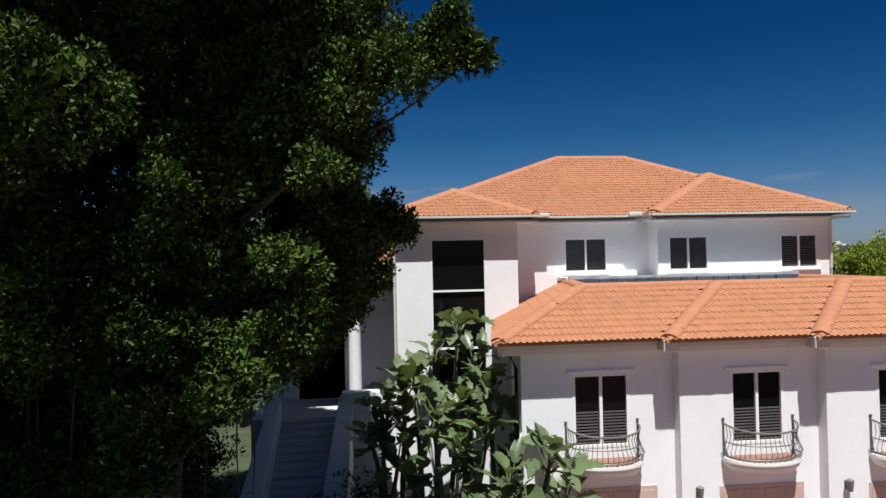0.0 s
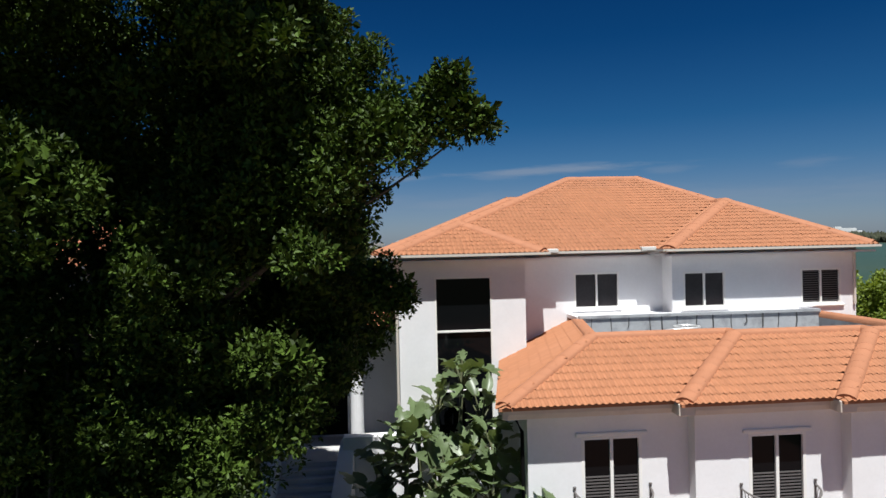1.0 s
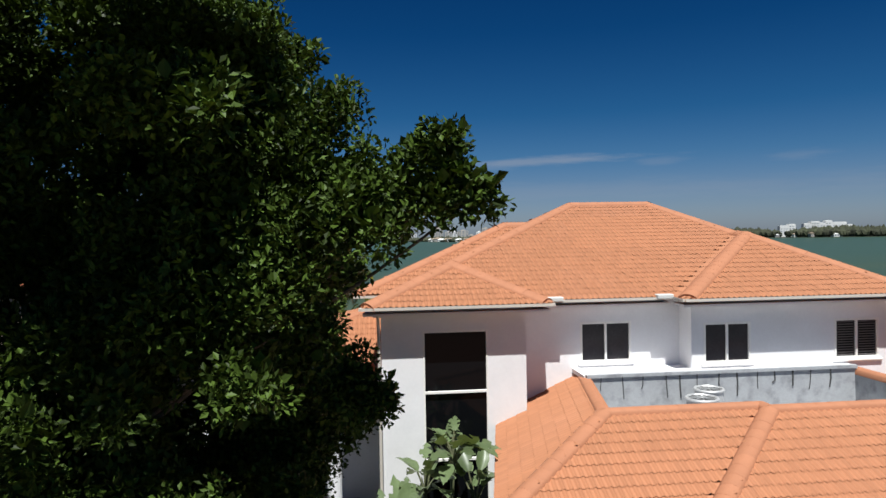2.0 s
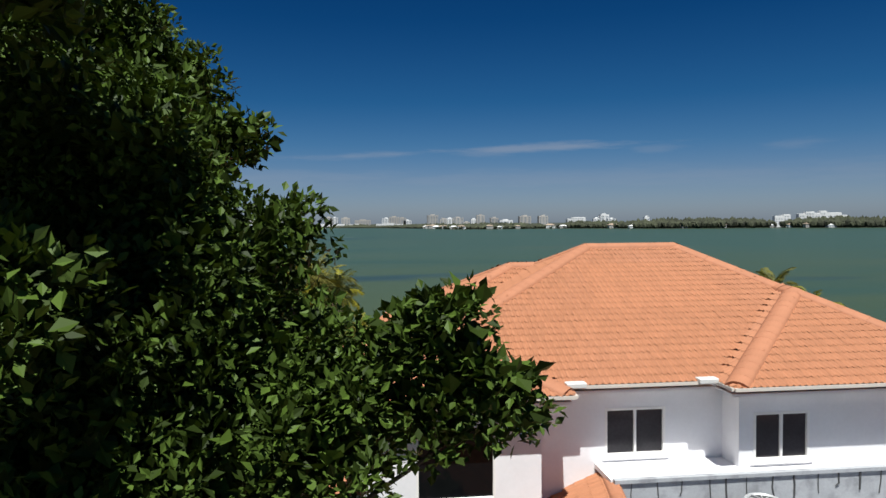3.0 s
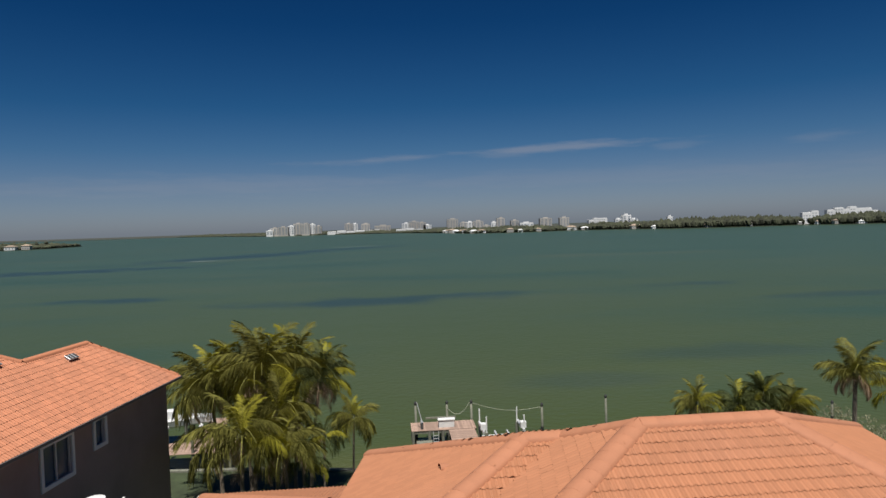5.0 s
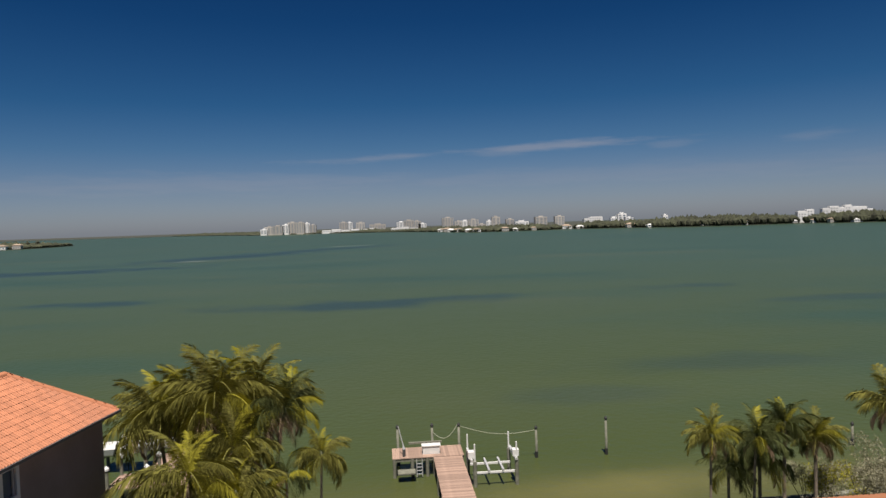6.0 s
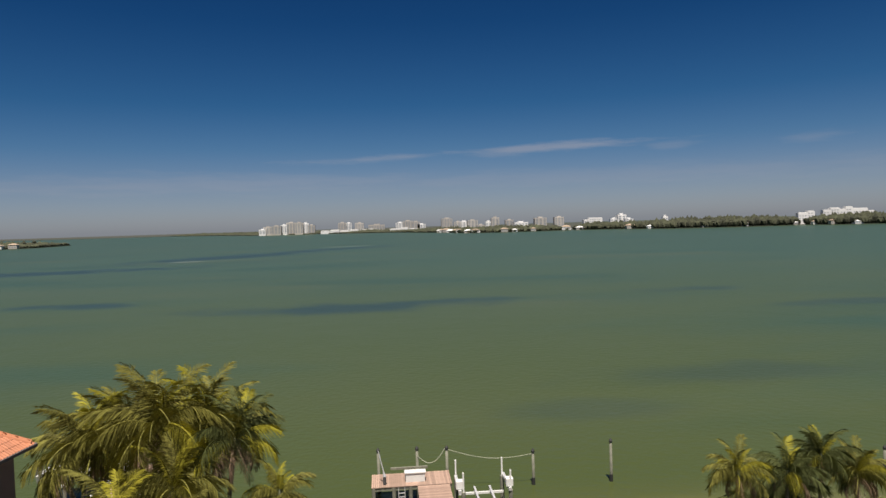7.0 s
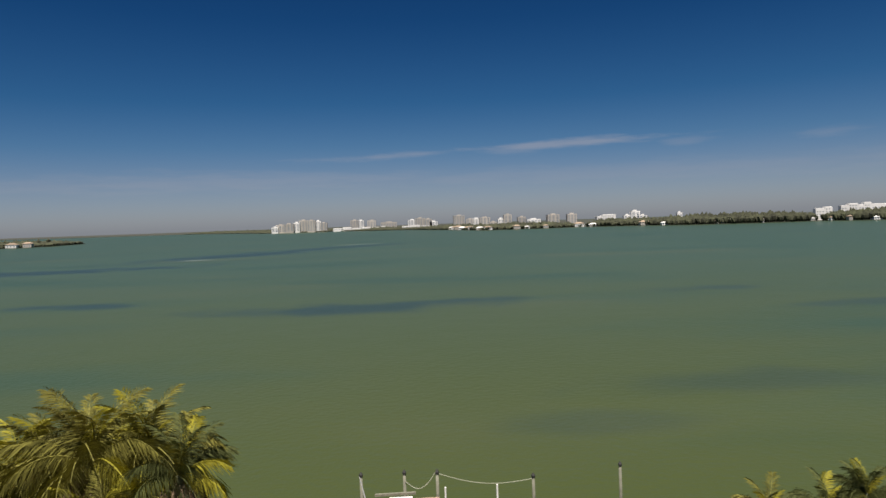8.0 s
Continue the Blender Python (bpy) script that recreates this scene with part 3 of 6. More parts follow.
for a, b in (((TX0, TY, EAVE), APEX_T), ((TX1, TY, EAVE), APEX_T), (APEX_T, HIP_T), (HIP_T, RIDGE_L), (RIDGE_L, RIDGE_R), (HIP_B, RIDGE_R), ((BX0, BY, EAVE), APEX_B), ((BX1, BY, EAVE), APEX_B), (APEX_B, HIP_B),
             ((-2, 28.8, EAVE), CROSS_L), ((0.25, 42.1, EAVE), CROSS_L), (CROSS_L, CROSS_R), (CROSS_R, RIDGE_L), ((19.82, 42.1, EAVE), RIDGE_R)):
    caps(main_roof, a, b, M_CAP)
# soffits, gutters and the pale boxes where the recess eave meets the hips
for x0, x1, y0, y1 in ((TX0 + 0.05, TX1 - 0.05, TY + 0.16, 24.4), (3.5, BX0, 25.02, 25.5), (BX0 + 0.05, BX1 - 0.05, BY + 0.16, 24.6), (3.5, TX1 - 0.05, 24.4, 25.02), (BX0 + 0.05, 9.05, 24.6, 25.02)):
    part("soffit", boxes((x0, x1, y0, y1, 9.95, 10.02)), M_STUCCO, house)
for plan in ([(-1.6, 24.4), (-1.05, 24.4), (-0.3, 29.0), (-0.78, 28.8)], [(16.24, 24.6), (16.7, 24.6), (19.75, 42.0), (19.2, 42.0)]):
    part("soffit", prism(plan, 9.95, 10.02), M_STUCCO, house)
G = EAVE
for line in ([(-0.81, 28.8, G), (TX0, TY, G), (TX1, TY, G), (TX1, 24.85, G), (BX0, 24.85, G), (BX0, BY, G), (BX1, BY, G), (19.82, 42.1, G)],
             [(0.25, 42.1, G - 0.05), (-2, 28.8, G - 0.05), (-0.81, 28.8, G - 0.05)]):
    off = [(x, y, z) for x, y, z in line]
    edge_strip(house, "gutter", off, -0.07, 0.085, M_GUTTER, "white metal gutter")
for x0 in (TX1 + 0.02, BX0 - 0.58):
    part("scupper_box", boxes((x0, x0 + 0.55, 24.66, 24.95, EAVE - 0.04, EAVE + 0.1), bevel=0.02), M_WHITE, house, "white sheet-metal box at the eave")
bm = bmesh.new()
tube(bm, [(16.2, 24.5, 10.15), (16.16, 24.53, 9.9), (16.16, 24.53, 8.0)], 0.05, 8)
part("downspout", bm, M_GUTTER, house)
bm = bmesh.new()
tube(bm, [(-1.15, 24.33, 10.1), (-1.12, 24.33, 9.0), (-1.12, 24.33, 4.0)], 0.05, 8)
part("downspout", bm, M_GUTTER, house)


def roof_vent(x, y, plane, mat, turn=0.0):
    """A small half-round tile vent with a dark mouth."""
    bm = bmesh.new()
    vs = []
    for yy, r in ((0, 0.2), (0.35, 0.14)):
        vs.append([bm.verts.new((r * math.cos(math.pi * i / 8), yy, r * 0.8 * math.sin(math.pi * i / 8))) for i in range(9)])
    for i in range(8):
        bm.faces.new((vs[0][i], vs[0][i + 1], vs[1][i + 1], vs[1][i]))
    bm.faces.new(vs[1])
    bmesh.ops.transform(bm, matrix=pose(x, y, plane[1](x, y) + 0.05, 0, 0, turn), verts=bm.verts)
    return part("roof_vent", bm, mat, main_roof, "tile roof vent with a dark mouth")


roof_vent(2.55, 35.6, P_CLEFT, M_CAP, -80)
roof_vent(13.1, 31.3, P_RIGHT, M_CAP, 60)

# ---- the garage wing with its three bays ----
WE, WT = 6.36, 7.70
SEGS = [(2.1, 6.5, 18.0), (6.5, 10.6, 17.6), (10.6, 17.0, 17.2)]
DOORS = [(3.55, 5.2), (7.98, 9.58), (12.1, 13.75)]
GAR = [(3.2, 5.95), (7.6, 10.1), (11.8, 14.6)]
for (x0, x1, y), d, g in zip(SEGS, DOORS, GAR):
    wall_x(house, "wing_wall", x0, x1, y, 0, 6.2, [(d[0], d[1], 3.28, 5.36)])
    window(house, d[0], d[1], 3.28, 5.36, y + 0.02, "french_window", frame_w=0.085, slats=0.5, sill=False)
    part("garage_door", boxes((g[0], g[1], y - 0.03, y + 0.02, 0.02, 2.15)), material("rose_garage_door", (0.50, 0.36, 0.31), 0.6, vary=0.05, bump=0.05) if d is DOORS[0] else bpy.data.materials["rose_garage_door"], house)
    gd = house.children[-1]
    for k in range(4):
        for q in range(4):
            w = (g[1] - g[0]) / 4
            part("panel", boxes((g[0] + w * k + 0.07, g[0] + w * (k + 1) - 0.07, y - 0.045, y - 0.03, 0.08 + q * 0.52, 0.48 + q * 0.52), bevel=0.012), bpy.data.materials["rose_garage_door"], gd)
part("wing_side_wall", prism([(2.1, 18.3), (2.4, 18.3), (3.45, 24.4), (3.15, 24.4)], 0, 6.2), M_STUCCO, house)
for row in ((6.5, 6.56, 17.9, 18.0, 0, 6.2), (10.6, 10.66, 17.5, 17.62, 0, 6.2), (16.7, 17.0, 17.5, 24.6, 0, 6.2)):
    part("wing_side_wall", boxes(row), M_STUCCO, house)

WS = (WT - WE) / 3.1
EY = [17.38, 16.98, 16.58]
EX = [5.88, 9.98]
pl = [plane_of((0, y, WE), (1, y, WE), (0, y + 3.1, WT)) for y in EY]
pll = [plane_of((x, 0, WE), (x, 1, WE), (x + 3.1, 0, WT)) for x in EX]
P_WL = plane_of((1.25, 17.38, WE), (4.65, 20.48, WT), (5.6, 25.5, WT))
P_WR = plane_of((17.7, 0, WE), (17.7, 1, WE), (14.6, 0, WT))
wing_roof = tiled_roof(house, "wing_roof", "salmon barrel-tile skirt roof over the garages", [
    ([(1.25, EY[0]), (EX[0], EY[0]), (EX[0] + 3.1, EY[0] + 3.1), (4.65, EY[0] + 3.1)], pl[0], (2.2, 7.4, 17.3, 18.9)),
    ([(EX[0], EY[1]), (EX[1], EY[1]), (EX[1] + 3.1, EY[1] + 3.1), (EX[0] + 3.1, EY[1] + 3.1)], pl[1], None),
    ([(EX[1], EY[2]), (17.7, EY[2]), (14.6, EY[2] + 3.1), (EX[1] + 3.1, EY[2] + 3.1)], pl[2], None),
    ([(EX[0], EY[1]), (EX[0] + 3.1, EY[1] + 3.1), (EX[0] + 3.1, EY[0] + 3.1), (EX[0], EY[0])], pll[0], None),
    ([(EX[1], EY[2]), (EX[1] + 3.1, EY[2] + 3.1), (EX[1] + 3.1, EY[1] + 3.1), (EX[1], EY[1])], pll[1], None),
    ([(1.25, EY[0]), (4.65, EY[0] + 3.1), (5.6, 25.48), (3.52, 25.48), (3.52, 24.38), (2.53, 24.38)], P_WL, None),
    ([(17.7, EY[2]), (17.7, 24.58), (14.6, 24.58), (14.6, EY[2] + 3.1)], P_WR, None),
], M_TILE)
TOPS = [(5.6, 25.4, WT), (4.65, EY[0] + 3.1, WT), (EX[0] + 3.1, EY[0] + 3.1, WT), (EX[0] + 3.1, EY[1] + 3.1, WT), (EX[1] + 3.1, EY[1] + 3.1, WT), (EX[1] + 3.1, EY[2] + 3.1, WT), (14.6, EY[2] + 3.1, WT), (14.6, 24.5, WT)]
for a, b in zip(TOPS, TOPS[1:]):
    caps(wing_roof, a, b, M_CAP, 0.19)
for a, b in (((1.25, EY[0], WE), TOPS[1]), ((EX[0], EY[1], WE), TOPS[3]), ((EX[1], EY[2], WE), TOPS[5]), ((17.7, EY[2], WE), TOPS[6])):
    caps(wing_roof, a, b, M_CAP, 0.24)
for x0, x1, y0, y1 in ((1.5, 6.5, 17.66, 18.0), (6.1, 10.6, 17.26, 17.6), (10.2, 17.5, 16.86, 17.2)):
    part("wing_soffit", boxes((x0, x1, y0, y1, 5.98, 6.06)), M_STUCCO, house)
FI = 0.12
edge_strip(house, "wing_fascia", [(2.53 + FI, 24.38, WE - 0.035), (1.25 + FI, EY[0] + FI, WE - 0.035), (EX[0] + FI, EY[0] + FI, WE - 0.035), (EX[0] + FI, EY[1] + FI, WE - 0.035), (EX[1] + FI, EY[1] + FI, WE - 0.035), (EX[1] + FI, EY[2] + FI, WE - 0.035), (17.7 - FI, EY[2] + FI, WE - 0.035), (17.7 - FI, 24.5, WE - 0.035)], 0.14, 0.30, M_CREAM, "cream moulded fascia under the tiles")
bm = bmesh.new()
tube(bm, [(1.75, 17.85, 6.0), (1.95, 17.95, 5.6), (1.98, 17.95, 0.2)], 0.05, 8)
part("downspout", bm, M_BLACK, house)

for ex, ya, yb in ((EX[0], EY[1], EY[0]), (EX[1], EY[2], EY[1])):
    part("fascia_return", boxes((ex - 0.02, ex + 0.42, ya + 0.1, yb + 0.3, WE - 0.335, WE - 0.016), bevel=0.02), M_CREAM, house)

# sunken roof deck behind the tiles
part("roof_well", boxes((4.75, 14.5, 19.9, 24.1, 6.4, 6.58)), M_WELL, house, "grey membrane roof well with tar stains")
part("well_wall", prism([(4.5, 20.25), (4.72, 20.25), (5.62, 25.3), (5.4, 25.3)], 6.5, WT - 0.02), M_WELL, house)
for x0, x1, y0, y1 in ((4.65, EX[0] + 3.0, 20.5, 20.66), (EX[0] + 3.0, EX[1] + 3.0, 20.1, 20.26), (EX[1] + 3.0, 14.42, 19.7, 19.86), (14.42, 14.58, 19.7, 24.5)):
    part("well_wall", boxes((x0, x1, y0, y1, 6.5, WT - 0.02)), M_WELL, house)
part("well_wall", boxes((5.4, 14.5, 24.1, 24.25, 6.5, 7.82)), M_WELL, house, "grey well wall with dark seams")
for x0, x1, y1 in ((5.3, 9.05, 25.5), (9.05, 14.5, 24.6)):
    part("upper_deck", boxes((x0, x1, 24.2, y1, 7.72, 7.86)), M_STUCCO, house)
part("coping", boxes((5.35, 14.45, 24.04, 24.22, 7.8, 7.9)), M_WELL, house)
rnd = random.Random(4)
for k in range(13):
    x = 5.9 + k * 0.64 + rnd.uniform(-0.15, 0.15)
    bm = bmesh.new()
    tube(bm, [(x, 24.08, 7.8), (x + rnd.uniform(-0.03, 0.03), 24.085, 7.5), (x + rnd.uniform(-0.08, 0.08), 24.09, 7.5 - rnd.uniform(0.05, 0.5))], rnd.uniform(0.012, 0.03), 5)
    part("tar_seam", bm, M_DARKMETAL, house)


def condenser(x, y, z, r, h):
    t = thing("air_conditioner", (x, y, z), "round grey air-conditioning condenser in the roof well", "air conditioner", "condensers in the roof well")
    bm = bmesh.new()
    tube(bm, [(x, y, z), (x, y, z + h)], r, 20)
    part("casing", bm, M_METAL, t)
    bm = bmesh.new()
    pts = [(x + r * math.cos(a), y + r * math.sin(a), z + h) for a in np.linspace(0, 2 * math.pi, 25)]
    tube(bm, pts, 0.045, 6, False)
    part("rim", bm, M_METAL, t)
    bm = bmesh.new()
    tube(bm, [(x, y, z + h + 0.004), (x, y, z + h + 0.012)], r * 0.86, 20)
    part("grille", bm, M_DARKMETAL, t)
    for k in range(5):
        bm = bmesh.new()
        a = math.pi * k / 5
        tube(bm, [(x - r * math.cos(a), y - r * math.sin(a), z + h + 0.03), (x + r * math.cos(a), y + r * math.sin(a), z + h + 0.03)], 0.012, 4)
        part("wire", bm, M_METAL, t)


condenser(8.2, 22.2, 6.58, 0.44, 0.92)
condenser(8.95, 23.25, 6.58, 0.42, 0.92)


def balcony(cx, y, w):
    """A bowed balcony: slab with moulding, belly balusters, rails, corner posts."""
    t = thing("balcony", (cx, y, 2.9), "bowed white balcony with a bellied wrought-iron railing", "balcony", "balconies of the garage wing")
    hw, dep = w / 2, 0.86
    def rim(k, scale=1.0):
        return [(cx + hw * scale * math.cos(a), y - 0.002 - dep * scale * abs(math.sin(a)) ** 0.8, 0) for a in np.linspace(0, math.pi, k)]
    bm = bmesh.new()
    prof = [(2.66, 0.90), (2.72, 0.93), (2.80, 1.0), (2.86, 1.0), (2.90, 1.05), (2.97, 1.05)]
    rings = [[bm.verts.new((px, py, z)) for px, py, _ in rim(25, sc)] for z, sc in prof]
    for r0, r1 in zip(rings, rings[1:]):
        for i in range(24):
            bm.faces.new((r0[i], r0[i + 1], r1[i + 1], r1[i]))
        bm.faces.new((r0[0], r1[0], r1[-1], r0[-1]))
    bm.faces.new(rings[0])
    bm.faces.new(rings[-1][::-1])
    part("slab", bm, M_TRIM, t, "white moulded slab")
    bm = bmesh.new()
    deck = [bm.verts.new((px, py - 0.0, 2.985)) for px, py, _ in rim(25, 0.93)]
    bm.faces.new(deck)
    part("floor_mat", bm, M_PAVER, t, "worn grey-brown balcony floor")
    def dip(i, n):
        return 3.92 - 0.16 * math.sin(math.pi * i / n)
    top = rim(25, 0.98)
    bm = bmesh.new()
    tube(bm, [(px, py, dip(i, 24)) for i, (px, py, _) in enumerate(top)], 0.028, 6)
    part("top_rail", bm, M_IRON, t)
    for zz in (3.42, 3.06):
        bm = bmesh.new()
        sc = 1.04 if zz < 3.2 else 0.98
        tube(bm, [(px, py, zz) for px, py, _ in rim(25, sc)], 0.018, 5)
        part("rail", bm, M_IRON, t)
    for i in range(1, 24):
        a = math.pi * i / 24
        ux, uy = math.cos(a), -abs(math.sin(a)) ** 0.8
        bm = bmesh.new()
        pts = []
        for z, sc in ((2.97, 0.9), (3.06, 1.03), (3.2, 1.08), (3.38, 1.0), (3.6, 0.94), (dip(i, 24), 0.98)):
            pts.append((cx + hw * sc * ux, y + dep * sc * uy, z))
        tube(bm, pts, 0.011, 4)
        part("baluster", bm, M_IRON, t)
    for sx in (-1, 1):
        bm = bmesh.new()
        x = cx + sx * hw * 0.98
        tube(bm, [(x, y - 0.03, 2.97), (x, y - 0.03, 4.02)], 0.03, 6)
        tube(bm, [(x, y - 0.03, 4.02), (x, y - 0.03, 4.06)], 0.045, 6)
        part("post", bm, M_IRON, t)


for d, (x0, x1, y) in zip(DOORS, SEGS):
    balcony((d[0] + d[1]) / 2, y, 2.12)


def lantern(x, y, z):
    t = thing("wall_lantern", (x, y, z), "black iron wall lantern beside a garage", "lantern", "wall lanterns")
    part("bracket", boxes((x - 0.05, x + 0.05, y - 0.03, y - 0.002, z - 0.1, z + 0.15), (x - 0.015, x + 0.015, y - 0.2, y - 0.03, z + 0.1, z + 0.13)), M_IRON, t)
    bm = bmesh.new()
    tube(bm, [(x, y - 0.18, z - 0.12), (x, y - 0.18, z - 0.1), (x, y - 0.18, z + 0.12), (x, y - 0.18, z + 0.2), (x, y - 0.18, z + 0.26)], [0.03, 0.07, 0.1, 0.11, 0.01], 6)
    part("cage", bm, M_IRON, t)


lantern(6.95, 17.6, 2.0)
lantern(11.1, 17.2, 2.1)

# ---- entry: portico roof, columns, steps ----
P_PF = plane_of((0, 24.9, 7.6), (1, 24.9, 7.6), (0, 25.9, 7.6 + s))
portico = tiled_roof(house, "portico_roof", "low salmon tile roof over the entry", [([(-6.2, 24.9), (-1.08, 24.9), (-0.42, 29), (-6.2, 29)], P_PF, None)], M_TILE)
part("portico_beam", boxes((-6.0, -1.06, 25.3, 25.7, 6.9, 7.5)), M_STUCCO, house)
wall_x(house, "entry_wall", -6.6, -1.06, 28.0, 0, 7.6, [(-5.0, -3.1, 2.95, 6.2)])
# black sheet that paints in the shade behind the entry opening
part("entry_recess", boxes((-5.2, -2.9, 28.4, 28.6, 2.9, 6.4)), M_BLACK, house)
for x in (-2.62, -5.75):
    bm = bmesh.new()
    tube(bm, [(x, 25.5, 3.0), (x, 25.5, 3.12), (x, 25.5, 3.14), (x, 25.5, 6.7), (x, 25.5, 6.72), (x, 25.5, 6.9)], [0.34, 0.34, 0.25, 0.22, 0.3, 0.32], 16)
    part("column", bm, M_STUCCO, house, smooth=False)
part("landing", boxes((-6.4, -1.9, 24.8, 28.0, 0, 2.95)), M_STEP, house)
part("landing_wall", boxes((-3.1, -1.06, 24.3, 24.8, 0, 3.9), bevel=0.02), M_STUCCO, house)
steps = thing("front_steps", (-4.4, 21, 0), "flight of pale stone steps up to the shaded entry", "steps")
for k in range(16):
    y0 = 24.8 - 0.31 * (k + 1)
    z = 2.95 - 0.184 * (k + 1)
    part("step", boxes((-5.25 - k * 0.035, -3.25 - k * 0.01, y0, y0 + 0.35, 0 if k > 12 else z - 0.35, z), bevel=0.012), M_STEP, steps)
for x0, x1 in ((-5.7, -5.3), (-3.2, -2.7)):
    bm = bmesh.new()
    v = [bm.verts.new(p) for p in ((x0, 24.8, 0), (x1, 24.8, 0), (x1, 24.8, 3.75), (x0, 24.8, 3.75), (x0 - 0.5, 19.8, 0), (x1 - 0.15, 19.8, 0), (x1 - 0.15, 19.8, 0.95), (x0 - 0.5, 19.8, 0.95))]
    for f in ((0, 3, 2, 1), (4, 5, 6, 7), (0, 1, 5, 4), (1, 2, 6, 5), (2, 3, 7, 6), (3, 0, 4, 7)):
        bm.faces.new([v[i] for i in f])
    bmesh.ops.bevel(bm, geom=list(bm.edges), offset=0.04, segments=2, affect="EDGES")
    part("cheek_wall", bm, M_STUCCO, steps, "sloping white stucco cheek wall")

# ---- lower roof behind, towards the neighbour ----
LE = 6.4
P_LF = plane_of((-7.9, 36.0, LE), (-1, 36.0, LE), (-1.4, 42.4, 8.35))
P_LL = plane_of((-7.9, 36.0, LE), (-7.9, 48.8, LE), (-1.4, 42.4, 8.35))
P_LR = plane_of((-7.9, 48.8, LE), (-1, 48.8, LE), (-1.4, 42.4, 8.35))
low_roof = tiled_roof(house, "lower_roof", "lower salmon tile roof beside the villa", [
    ([(-7.9, 36.0), (-0.3, 36.0), (0.75, 42.4), (-1.4, 42.4)], P_LF, None),
    ([(-7.9, 36.0), (-1.4, 42.4), (-7.9, 48.8)], P_LL, None),
    ([(-7.9, 48.8), (-1.4, 42.4), (0.8, 42.4), (0.8, 48.8)], P_LR, None),
], M_TILE)
caps(low_roof, (-7.9, 36.0, LE), (-1.4, 42.4, 8.35), M_CAP)
caps(low_roof, (-7.9, 48.8, LE), (-1.4, 42.4, 8.35), M_CAP)
edge_strip(house, "gutter", [(-7.9, 48.8, LE), (-7.9, 36.0, LE), (-0.3, 36.0, LE)], -0.12, 0.2, M_GUTTER)
for x0, x1, y0, y1 in ((-7.3, -0.2, 36.6, 36.9), (-7.3, -7.0, 36.9, 47.9), (-7.3, 0.8, 47.9, 48.2)):
    part("lower_wall", boxes((x0, x1, y0, y1, 0, 6.25)), M_STUCCO, house)

# ---------------- the neighbour's house ----------------
def neighbour():
    h = thing("neighbour_house", (-17, 50, 0), "taupe stucco house with a weathered salmon tile roof", "house")
    T = radians(-9)
    org = Vector((-12.1, 60.4, 0))
    ex, ey = Vector((math.cos(T), math.sin(T), 0)), Vector((-math.sin(T), math.cos(T), 0))

    def at(u, v, z):
        return org + ex * u + ey * v + Vector((0, 0, z))

    def xy(u, v):
        p = at(u, v, 0)
        return (p.x, p.y)

    E, hw, Ln, sl = 9.75, 4.25, 17.4, 0.64
    pr = plane_of(at(0, 0, E), at(0, -5, E), at(-hw, -5, E + sl * hw))
    pb = plane_of(at(0, 0, E), at(-5, 0, E), at(-hw, -3.0, E + sl * hw))
    pleft = plane_of(at(-2 * hw, 0, E), at(-2 * hw, -5, E), at(-hw, -5, E + sl * hw))
    # the street end is wider and rises to a higher point
    top = E + sl * 5.7
    pk = plane_of(at(-8, -4.4, E), at(-6, -4.4, E), at(-5.7, -10.1, top))
    pl2 = plane_of(at(-11.4, -4.4, E), at(-11.4, -9, E), at(-5.7, -10.1, top))
    pf2 = plane_of(at(0, -Ln, E), at(-5, -Ln, E), at(-5.7, -10.1, top))
    r = tiled_roof(h, "roof", "weathered salmon tile hip roof", [
        ([xy(0, 0), xy(-hw, -3.0), xy(-hw, -8.6), xy(-5.7, -10.1), xy(0, -Ln)], pr, None),
        ([xy(0, 0), xy(-2 * hw, 0), xy(-hw, -3.0)], pb, None),
        ([xy(-2 * hw, 0), xy(-2 * hw, -8.6), xy(-hw, -8.6), xy(-hw, -3.0)], pleft, None),
        ([xy(-hw, -8.6), xy(-5.7, -10.1), xy(-11.4, -4.4), xy(-8.5, -4.4)], pk, None),
        ([xy(-11.4, -4.4), xy(-5.7, -10.1), xy(-11.4, -Ln)], pl2, None),
        ([xy(0, -Ln), xy(-5.7, -10.1), xy(-11.4, -Ln)], pf2, None),
    ], M_TILE_N)
    zr = E + sl * hw
    for p, q in ((at(0, 0, E), at(-hw, -3.0, zr)), (at(-hw, -3.0, zr), at(-hw, -8.6, zr)), (at(-hw, -8.6, zr), at(-5.7, -10.1, top)), (at(0, -Ln, E), at(-5.7, -10.1, top)), (at(-11.4, -Ln, E), at(-5.7, -10.1, top))):
        caps(r, p, q, M_TILE_N, 0.22)
    # body
    a, b, c, d = xy(-0.75, -0.75), xy(-2 * hw + 0.75, -0.75), xy(-10.65, -Ln + 0.75), xy(-0.75, -Ln + 0.75)
    b2, b3 = xy(-2 * hw + 0.75, -5.1), xy(-10.65, -5.1)

    def slab(p, q, z0, z1, t=0.3):
        p, q = Vector((*p, 0)), Vector((*q, 0))
        n = (q - p).cross(Vector((0, 0, 1))).normalized() * t
        return prism([(p.x, p.y), (q.x, q.y), (q.x - n.x, q.y - n.y), (p.x - n.x, p.y - n.y)], z0, z1)

    part("wall", slab(b, a, 0, E - 0.2), M_TAUPE, h)
    part("wall", slab(b2, b, 0, E - 0.2), M_TAUPE, h)
    part("wall", slab(b3, b2, 0, E - 0.2), M_TAUPE, h)
    part("wall", slab(c, b3, 0, E - 0.2), M_TAUPE, h)
    part("wall", slab(d, c, 0, E - 0.2), M_TAUPE, h)
